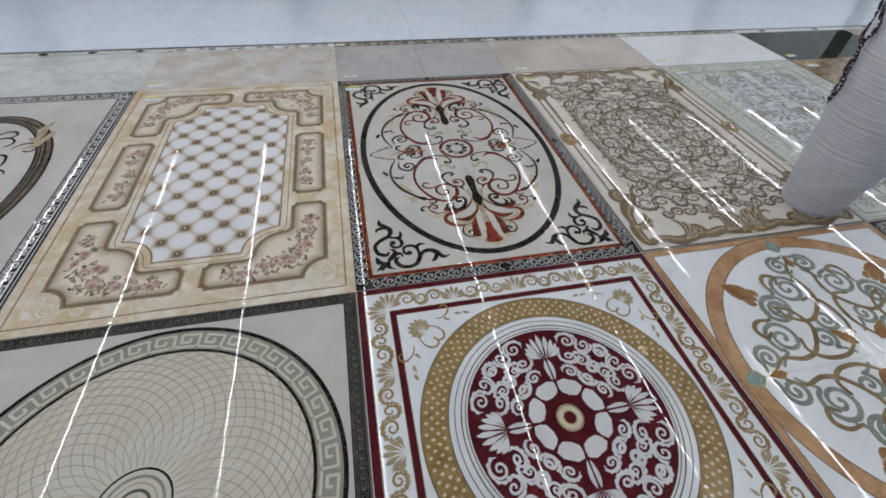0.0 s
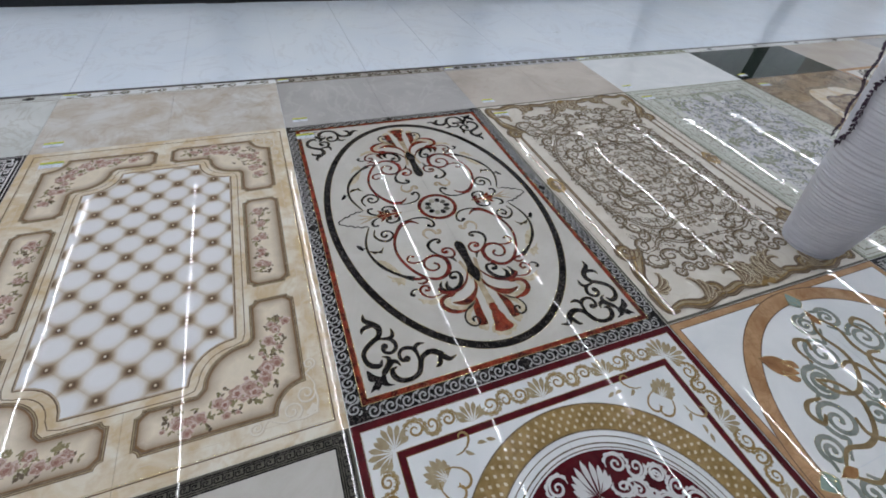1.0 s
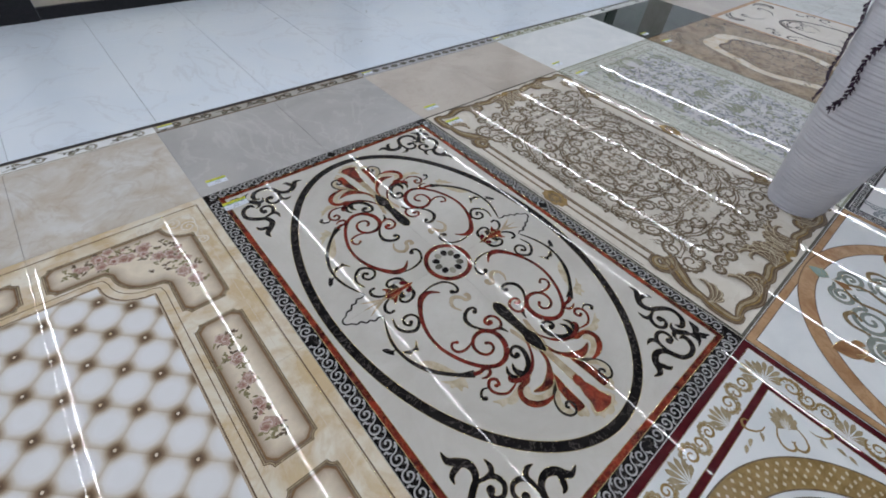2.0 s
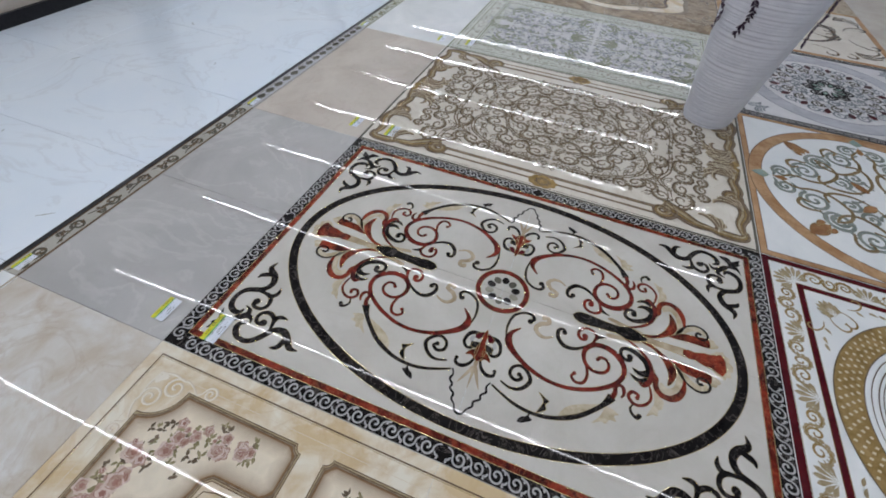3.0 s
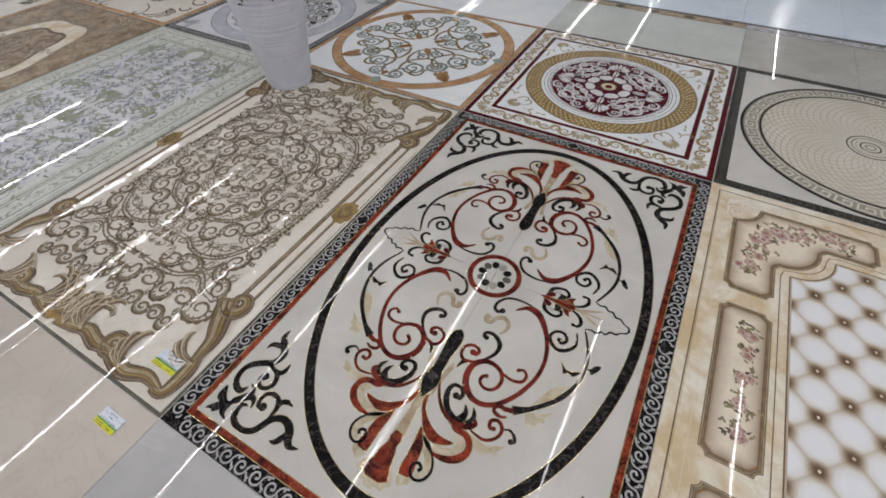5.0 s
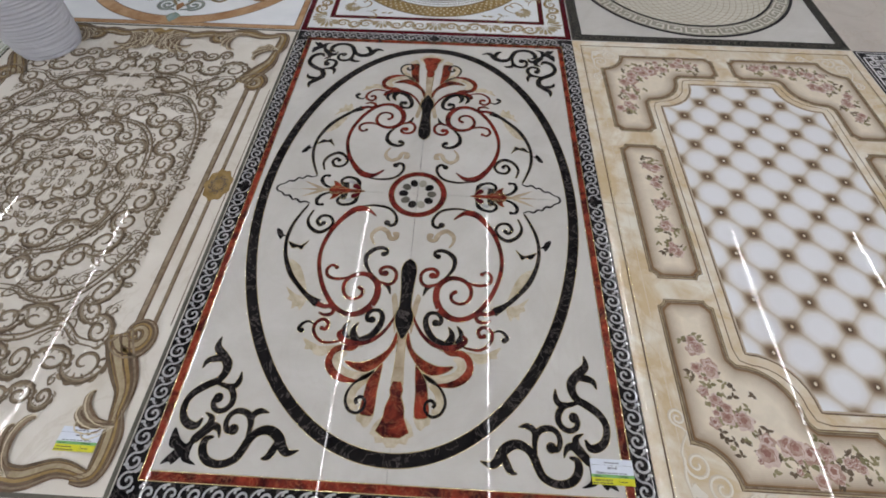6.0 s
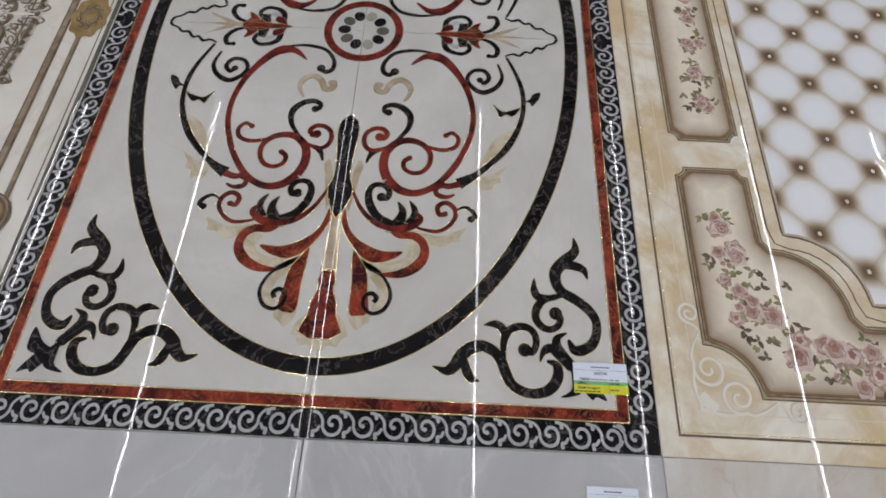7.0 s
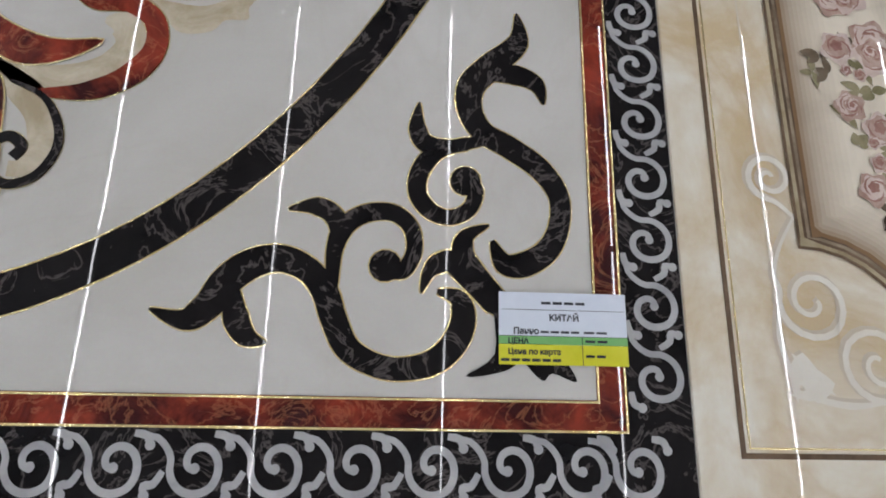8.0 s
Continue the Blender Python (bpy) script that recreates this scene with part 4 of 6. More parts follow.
def medallion_panel():
    ob = panel(0.6, -0.6, "white tile panel with maroon medallion in an ochre ring", WHITE, 0.6)
    bm = bmesh.new()
    band(bm, 0.5985, 0.5985, 0.024, LAY)
    band(bm, 0.487, 0.487, 0.020, LAY)
    part("maroon_band", bm, MAROON, ob, "maroon bands")
    bm = bmesh.new()
    for h in (0.574, 0.489, 0.467):
        band(bm, h, h, 0.002, LAY * 1.5)
    part("moulding_line", bm, OCHRE, ob)
    # border of shells and scrolls
    lines, blades = [], []
    for k in range(4):
        side_l, side_b = [], []
        for i in range(-2, 3):
            side_b += shell_motif(i * 0.245, 0.498, 90, 0.066 if i % 2 else 0.072, 7)
        for i in range(4):
            x = -0.3675 + i * 0.245
            stems, coils, leaves, _ = vine_scroll([(x - 0.052, 0.531), (x + 0.052, 0.531)], 0.030, 1 if i % 2 else -1)
            side_l += stems + coils
            side_b += leaves
        a = math.pi / 2 * k
        c, s = math.cos(a), math.sin(a)
        turn = lambda p: [(x * c - y * s, x * s + y * c) for x, y in p]
        lines += [turn(p) for p in side_l]
        blades += [turn(p) for p in side_b]
        # corner shell inside the maroon band
        blades += [turn(p) for p in shell_motif(0.375, 0.375, 45, 0.072, 9)]
        for h in (1, -1):
            q = [vine(0.40, 0.375, -80, [(-70, 0.06, 0.05), (-250, 0.028, 0.006)], 20), vine(0.425, 0.33, -95, [(70, 0.05, 0.05), (230, 0.022, 0.006)], 20)]
            if h < 0:
                q = [[(y, x) for x, y in p] for p in q]
            lines += [turn(p) for p in q]
            lf = [leaf(0.43, 0.30, 200, 0.03, 0.012, 30), leaf(0.435, 0.26, -70, 0.03, 0.012, -30), leaf(0.44, 0.23, -110, 0.03, 0.012)]
            blades += [turn([(y, x) for x, y in p] if h < 0 else p) for p in lf]
    inlay("ochre_scroll", ob, OCHRE, lines, (0.003, 0.0075, 0.0075, 0.0055, 0.004), 2, 0, "ochre printed scroll")
    bm = bmesh.new()
    for i, p in enumerate(blades):
        fill(bm, p, (2.4 + 0.02 * (i % 20)) * LAY)
    tagged(part("ochre_leaf", bm, OCHRE2, ob, "ochre printed shells and leaves"), kind="stuff")
    bm = bmesh.new()
    ring(bm, 0.452, 0.452, 0.082, LAY * 3, n=128)
    woven = part("ochre_ring", bm, OCHRE, ob, "ochre woven ring")
    bm = bmesh.new()
    for row, r in enumerate((0.437, 0.420, 0.403, 0.386)):
        for i in range(84):
            a = 2 * math.pi * (i + 0.5 * (row % 2)) / 84
            fill(bm, [(r * math.cos(a) + q * math.cos(a + t), r * math.sin(a) + q * math.sin(a + t)) for q, t in ((0.007, 0), (0.0055, 1.57), (0.007, 3.14), (0.0055, 4.71))], LAY * 3.5)
    tagged(part("ring_stud", bm, PALEGOLD, woven), kind="stuff")
    bm = bmesh.new()
    for r, w in ((0.455, 0.004), (0.372, 0.004), (0.352, 0.003), (0.333, 0.004), (0.320, 0.003)):
        ring(bm, r, r, w, LAY * 3.8, n=128)
    part("ring_line", bm, UMBER, ob)
    bm = bmesh.new()
    disc(bm, 0.312, 0.312, LAY * 3, n=96)
    ground_disc = part("medallion_ground", bm, MAROON, ob, "maroon round ground")
    # white ornament in the medallion
    petals, vines = [], []
    for k in range(4):
        a = 90 * k
        c, s = math.cos(radians(a)), math.sin(radians(a))
        turn = lambda p: [(x * c - y * s, x * s + y * c) for x, y in p]
        sec = []
        for i in range(-4, 5):
            sec.append(leaf(0.196 + 0.002 * abs(i), 0.0025 * i, i * 21, 0.100 - 0.010 * abs(i), 0.0165, -6 * i, 9, 1.9))
        for h in (1, -1):
            sec.append(smooth([(0.124, h * 0.004), (0.150, h * 0.014), (0.176, h * 0.015), (0.196, h * 0.006), (0.178, h * 0.003)], 3, True))
            for rad, a0, a1, size, hand in ((0.272, 21, 45, 0.030, 1), (0.212, 23, 45, 0.028, -1), (0.156, 24, 45, 0.024, 1)):
                stems, coils, leaves, _ = vine_scroll(arc(0, 0, rad, a0, a1, 12), size, hand)
                for p in stems + coils:
                    if all(v[1] > 0.004 and math.hypot(*v) < 0.308 for v in p):
                        vines.append(turn([(x, h * y) for x, y in p]))
                for p in leaves[::2]:
                    if all(v[1] > 0.004 and 0.128 < math.hypot(*v) < 0.306 and math.atan2(v[1], v[0]) < 0.80 for v in p):
                        sec.append([(x, h * y) for x, y in p])
        petals += [turn(p) for p in sec]
    inlay("white_scroll", ground_disc, WHITE2, vines, (0.002, 0.0072, 0.0080, 0.0060, 0.0040), 4, 0, "white printed scroll", 0.004)
    bm = bmesh.new()
    for i, p in enumerate(petals):
        fill(bm, p, (5.4 + 0.02 * (i % 20)) * LAY)
    tagged(part("white_petal", bm, WHITE2, ground_disc, "white printed palmettes"), kind="stuff")
    petal = [(0.083 * math.cos(t) * r, 0.083 * math.sin(t) * r) for t, r in ((-0.30, 0.98), (-0.36, 1.18), (-0.34, 1.42), (-0.16, 1.52), (0.16, 1.52), (0.34, 1.42), (0.36, 1.18), (0.30, 0.98), (0.0, 0.88))]
    spread("rosette_petal", ground_disc, WHITE2, [petal], None, 6, [(0, 0, 45 * i + 22.5, 1) for i in range(8)], "white rosette petal", 0, True)
    for r0, w, mat in ((0.042, 0.005, OCHRE2), (0.036, 0.015, PALEGOLD), (0.021, 0.003, OCHRE)):
        bm = bmesh.new()
        ring(bm, r0, r0, w, LAY * 6, n=32)
        part("rosette_ring", bm, mat, ground_disc)
    return ob


# ---- greek key strokes along a line of cells ----
def key_unit(p, h):
    """One meander of width p and height h, as a path from its left foot."""
    g = [(0, 0), (0, 1), (0.80, 1), (0.80, 0.33), (0.42, 0.33), (0.42, 0.62), (0.58, 0.62)]
    g2 = [(0, 0), (1.0, 0)]
    return [[(x * p, y * h) for x, y in q] for q in (g, g2)]


def sharp(pts):
    """Corners kept square: doubles the bends so that ribbons do not thin out there."""
    out = [pts[0]]
    for a, b, c in zip(pts, pts[1:], pts[2:]):
        va, vc = Vector(a) - Vector(b), Vector(c) - Vector(b)
        d = min(0.0006, va.length / 3, vc.length / 3)
        out += [tuple(Vector(b) + va.normalized() * d), tuple(Vector(b) + vc.normalized() * d)]
    return out + [pts[-1]]


def key_border(hx, hy, inset_by, w, period):
    out = []
    for turn, half, off in ((0, hx, hy), (180, hx, hy), (90, hy, hx), (270, hy, hx)):
        length = 2 * (half - inset_by)
        n = round(length / period)
        for i in range(n):
            unit = [sharp(p) for p in key_unit(length / n, w)]
            out += [[(x * math.cos(radians(turn)) - y * math.sin(radians(turn)), x * math.sin(radians(turn)) + y * math.cos(radians(turn))) for x, y in [(q[0] - half + inset_by + i * length / n, q[1] - off + inset_by - w / 2) for q in p]] for p in unit]
    return out


def sunray_panel():
    ob = panel(-0.6, -0.6, "ivory tile panel with greek key circle and woven sunray lattice", IVORY, 0.6)
    bm = bmesh.new()
    band(bm, 0.5985, 0.5985, 0.046, LAY)
    edge = part("border", bm, OLIVE, ob, "dark olive key border")
    bm = bmesh.new()
    for h, w in ((0.592, 0.004), (0.562, 0.003), (0.556, 0.0045)):
        band(bm, h, h, w, LAY * 1.6)
    part("border_line", bm, BLACK, edge)
    inlay("border_key", edge, BLACK, key_border(0.6, 0.6, 0.0245, 0.018, 0.026), (0.0035, 0.0035), 2, 0, "greek key line", 0, True)
    bm = bmesh.new()
    disc(bm, 0.53, 0.53, LAY, n=128)
    key_ring = part("key_ring", bm, STONE, ob, "grey beige key ring")
    bm = bmesh.new()
    disc(bm, 0.449, 0.449, LAY * 1.6, n=128)
    lattice = part("lattice_ground", bm, IVORY2, ob)
    bm = bmesh.new()
    for r, w in ((0.540, 0.014), (0.456, 0.010), (0.096, 0.006)):
        ring(bm, r, r, w, LAY * 3, n=128)
    part("black_ring", bm, BLACK, ob, "black rings")
    n = 40
    meander = [(0.0, 0.06), (0.0, 0.94), (0.72, 0.94), (0.72, 0.36), (0.36, 0.36), (0.36, 0.66)]
    foot = [(0.09, 0.06), (0.93, 0.06)]
    unit = [[((0.464 + 0.052 * y) * math.cos(2 * math.pi * x / n), (0.464 + 0.052 * y) * math.sin(2 * math.pi * x / n)) for x, y in sharp(p)] for p in (meander, foot)]
    spread("key", key_ring, IVORY2, unit, (0.0085, 0.0085), 2.4, [(0, 0, 360 * i / n, 1) for i in range(n)])
    ray = [(r * math.cos(1.15 * ((r - 0.1) / 0.35) ** 1.7), r * math.sin(1.15 * ((r - 0.1) / 0.35) ** 1.7)) for r in [0.1 + 0.35 * k / 18 for k in range(19)]]
    for flip in (1, -1):
        spread("sunray", lattice, STONE2, [ray], (0.0016, 0.0035, 0.0045), 2.3 + 0.2 * flip, [(0, 0, 360 * i / 44, flip) for i in range(44)])
    for r0, w, mat in ((0.078, 0.008, STONE), (0.060, 0.005, STONE2), (0.044, 0.008, OLIVE), (0.024, 0.010, STONE)):
        bm = bmesh.new()
        ring(bm, r0, r0, w, LAY * 3, n=64)
        part("centre_ring", bm, mat, ob)
    return ob


def key_oval_panel(cx):
    ob = panel(cx, 0.9, "ivory tile panel with black greek key border and grey oval band", IVORY)
    bm = bmesh.new()
    band(bm, 0.5985, 0.8985, 0.084, LAY)
    part("border", bm, BLACK, ob, "black key border")
    inlay("border_key", ob, WHITE2, key_border(0.6, 0.9, 0.047, 0.038, 0.066), (0.0075, 0.0075), 2, 0, "greek key line", 0, True)
    bm = bmesh.new()
    for h in (0.590, 0.526):
        band(bm, h, h + 0.3, 0.004, LAY * 2)
    part("border_line", bm, WHITE2, ob)
    bm = bmesh.new()
    ring(bm, 0.41, 0.66, 0.075, LAY, n=96)
    part("oval_band", bm, UMBER, ob, "dark grey oval band")
    bm = bmesh.new()
    for d, w in ((0.0, 0.012), (0.030, 0.010), (0.052, 0.006), (0.066, 0.010)):
        ring(bm, 0.412 - d, 0.662 - d, w, LAY * 2, n=96)
    part("oval_line", bm, BLACK, ob)
    lines, blades = [], []
    for sx in (1, -1):
        for sy in (1, -1):
            m = [vine(0.05, 0.10, 60, [(60, 0.2, 0.2), (-300, 0.09, 0.02)]), vine(0.10, 0.05, 20, [(90, 0.16, 0.12), (260, 0.05, 0.012)]), vine(0.18, 0.30, 80, [(-330, 0.07, 0.014)]), vine(0.06, 0.42, 100, [(-300, 0.06, 0.012)]), vine(0.24, 0.08, 90, [(280, 0.045, 0.01)])]
            lines += [[(sx * x, sy * y) for x, y in p] for p in m]
            b = [leaf(0.22 + 0.02 * i, 0.48 - 0.05 * i, 20 + 25 * i, 0.11, 0.04, 40) for i in range(4)] + [leaf(0.30, 0.47 - 0.04 * i, -60 - 20 * i, 0.10, 0.035, -30) for i in range(4)]
            blades += [[(sx * x, sy * y) for x, y in p] for p in b]
    inlay("dark_scroll", ob, BLACK, lines, (0.004, 0.016, 0.012, 0.010), 2)
    bm = bmesh.new()
    for i, p in enumerate(blades):
        fill(bm, p, (3 + 0.03 * (i % 20)) * LAY)
    part("acanthus", bm, TAN, ob, "tan acanthus leaves")
    return ob


# ---- dense baroque fields ----
def baroque(seed, inside, hx, hy, pitch, size, leaves=5):
    """Scrolls and leaves scattered on a jittered grid over one quarter, to be mirrored."""
    rnd = random.Random(seed)
    lines, blades = [], []
    ny, nx = int(hy / pitch), int(hx / pitch)
    for j in range(ny + 1):
        for i in range(nx + 1):
            x, y = (i + 0.35 + rnd.uniform(-0.25, 0.25)) * pitch, (j + 0.35 + rnd.uniform(-0.25, 0.25)) * pitch
            if not inside(x, y):
                continue
            h, a, s = rnd.choice((1, -1)), rnd.uniform(0, 360), size * rnd.uniform(0.7, 1.25)
            lines.append(vine(x, y, a, [(h * 70, s * 1.5, s), (h * rnd.uniform(260, 420), s * 0.72, s * 0.14)], 24))
            lines.append(vine(x, y, a + 180, [(h * 60, s * 1.4, s), (h * rnd.uniform(180, 330), s * 0.55, s * 0.12)], 24))
            for _ in range(leaves):
                blades.append(leaf(x + rnd.gauss(0, s), y + rnd.gauss(0, s), rnd.uniform(0, 360), s * rnd.uniform(0.7, 1.4), s * rnd.uniform(0.25, 0.45), rnd.uniform(-80, 80), 5))
    keep = lambda p: all(q[0] > 0.001 and q[1] > 0.001 for q in p)
    return [p for p in lines if keep(p)], [p for p in blades if keep(p)]


def strewn(parent, name, material, shapes, lay, label=""):
    bm = bmesh.new()
    for i, p in enumerate(shapes):
        for k, q in enumerate(flips(p)):
            fill(bm, q, (lay + 0.025 * (i % 24)) * LAY)
    return tagged(part(name, bm, material, parent, label), kind="stuff")


def plume(x, y, heading, length, hand, n=5, curl=1.0):
    """A flowing acanthus: strands that leave one base and bend apart."""
    out = []
    for k in range(n):
        u = k - (n - 1) / 2
        out.append(vine(x, y, heading + 13 * u, [(hand * (34 + 20 * k) * curl, length * (1.5 - 0.16 * k), length * 0.55), (hand * 120 * curl, length * 0.20, length * 0.05)], 14))
    return out


def plumes(parent, name, specs, lay, label=""):
    """Brown plumes with dark engraved edges, mirrored to all four quarters; each plume is one piece with its shading under it."""
    for j, spec in enumerate(specs):
        strands = plume(*spec)
        for g in range(4):
            base = None
            for mat, w, lift, off in ((UMBER2, (0.006, 0.024, 0.020, 0.012, 0.004), 0.0, 0.0), (BROWN, (0.001, 0.006, 0.005, 0.004, 0.001), 0.6, 0.007), (PALEGOLD, (0.001, 0.004, 0.003, 0.001), 0.9, -0.005)):
                bm = bmesh.new()
                for k, p in enumerate(strands):
                    q = [(a[0] - off * math.sin(math.atan2(b[1] - a[1], b[0] - a[0])), a[1] + off * math.cos(math.atan2(b[1] - a[1], b[0] - a[0]))) for a, b in zip(p, p[1:])]
                    f = flips(q)[g]
                    if all(abs(v[0]) < 0.59 and abs(v[1]) < 0.89 for v in f):
                        stroke(bm, f, w, (lay + lift + 0.03 * ((5 * j + k) % 12)) * LAY)
                if not bm.faces:
                    bm.free()
                elif base is None:
                    base = part(name, bm, mat, parent, label)
                else:
                    part("engraving", bm, mat, base)


def packed(seed, inside, hx, hy, radii, taken=(), gap=0.93):
    """Circles of falling size packed into one quarter, to carry curls."""
    rnd = random.Random(seed)
    out = list(taken)
    for r, tries in radii:
        for _ in range(tries):
            x, y = rnd.uniform(r * 0.95, hx), rnd.uniform(r * 0.95, hy)
            if inside(x, y, r) and all(math.hypot(x - c[0], y - c[1]) > (r + c[2]) * gap for c in out):
                out.append((x, y, r))
    return out


def curls(seed, circles):
    """A leafy curl in each circle: spirals with a tail, and blades that leave their outer side."""
    rnd = random.Random(seed)
    lines, blades = [], []
    for x, y, r in circles:
        h, a0 = rnd.choice((1, -1)), rnd.uniform(0, 360)
        phi, k0 = rnd.uniform(0, math.pi), rnd.uniform(0.55, 0.85)
        ca, sa = math.cos(phi), math.sin(phi)

        def squeeze(p):
            out = []
            for qx, qy in p:
                u, v = (qx - x) * ca + (qy - y) * sa, (qy - y) * ca - (qx - x) * sa
                u, v = u * (2.0 - k0) * 0.92, v * k0
                out.append((x + u * ca - v * sa, y + u * sa + v * ca))
            return out
        at = lambda k, d: (x + k * r * math.cos(radians(a0 + d * h)), y + k * r * math.sin(radians(a0 + d * h)))
        tail = [at(2.1, -78), at(1.55, -54), at(1.12, -26)]
        turns = rnd.uniform(0.8, 1.7)
        whole = squeeze(coil(x, y, 0.9 * r, a0, turns, h, tail))
        lines.append(whole if quarter(whole) else squeeze(coil(x, y, 0.85 * r, a0, turns, h)))
        lines.append(squeeze(smooth([at(1.12, -26), at(1.30, -5), at(1.42, 20), at(1.22, 50)], 3)))
        for j in range(9 if r > 0.03 else 6):
            d = 20 + j * (34 if r > 0.03 else 50)
            px, py = at(0.84, d)
            if r > 0.03:
                bx, by = at(0.45, d + 20)
                blades.append(leaf(bx, by, a0 + h * (d + 120), r * 0.5, r * 0.17, -60 * h, 5, 0.9))
            blades.append(squeeze(leaf(px, py, a0 + h * (d + 66), r * rnd.uniform(0.6, 1.0), r * rnd.uniform(0.22, 0.34), 30 * h, 5, 0.8)))
    return lines, blades


def quarter(p):
    return all(q[0] > 0.0008 and q[1] > 0.0008 for q in p)


def tube(parent, name, paths, w, lay, label=""):
    """Rounded mouldings drawn in tones: dark edges, mid brown, a pale gold ridge to one side."""
    for i, (mat, k, off) in enumerate(((BROWN, 1.0, 0.0), (UMBER, 0.86, 0.04), (OCHRE, 0.52, 0.10), (OCHRE2, 0.22, 0.15), (BROWN, 0.07, -0.24), (BROWN, 0.06, 0.0), (BROWN, 0.06, 0.30), (UMBER2, 0.08, -0.36))):
        for j, p in enumerate(paths):
            n, q = len(p), []
            for m, v in enumerate(p):
                a, b = p[max(m - 1, 0)], p[min(m + 1, n - 1)]
                t = math.atan2(b[1] - a[1], b[0] - a[0])
                u = m / (n - 1) * (len(w) - 1)
                c = min(int(u), len(w) - 2)
                d = (w[c] + (w[c + 1] - w[c]) * (u - c)) * off
                q.append((v[0] - d * math.sin(t), v[1] + d * math.cos(t)))
            for f in flips(q):
                bm = bmesh.new()
                stroke(bm, f, [x * k for x in w], (lay + 0.22 * i + 0.04 * j) * LAY)
                part(name, bm, mat, parent, label if i == 0 else "")


def beside(p, d):
    """The path p moved sideways by d; d may be one length or one for each point."""
    n, out = len(p), []
    for m, v in enumerate(p):
        a, b = p[max(m - 1, 0)], p[min(m + 1, n - 1)]
        t = math.atan2(b[1] - a[1], b[0] - a[0])
        k = d if isinstance(d, float) else d[m]
        out.append((v[0] - k * math.sin(t), v[1] + k * math.cos(t)))
    return out


def shaded(parent, name, paths, w, lay, label=""):
    """Scrolls engraved in three tones: a dark body, a brown face towards the inside of the bend and a fawn glint."""
    def width(m, n):
        u = m / (n - 1) * (len(w) - 1)
        c = min(int(u), len(w) - 2)
        return w[c] + (w[c + 1] - w[c]) * (u - c)
    for i, (mat, k, off) in enumerate(((UMBER, 1.0, 0.0), (UMBER2, 0.52, 0.20), (FAWN, 0.16, 0.34))):
        out = []
        for p in paths:
            n = len(p)
            bend = sum((b[0] - a[0]) * (c[1] - b[1]) - (b[1] - a[1]) * (c[0] - b[0]) for a, b, c in zip(p, p[1:], p[2:]))
            side = 1.0 if bend > 0 else -1.0
            out += flips(beside(p, [side * off * width(m, n) for m in range(n)]) if off else p)
        inlay(name, parent, mat, out, [k * v for v in w], lay + 1.3 * i, 0, label if i == 0 else "", 0, True)


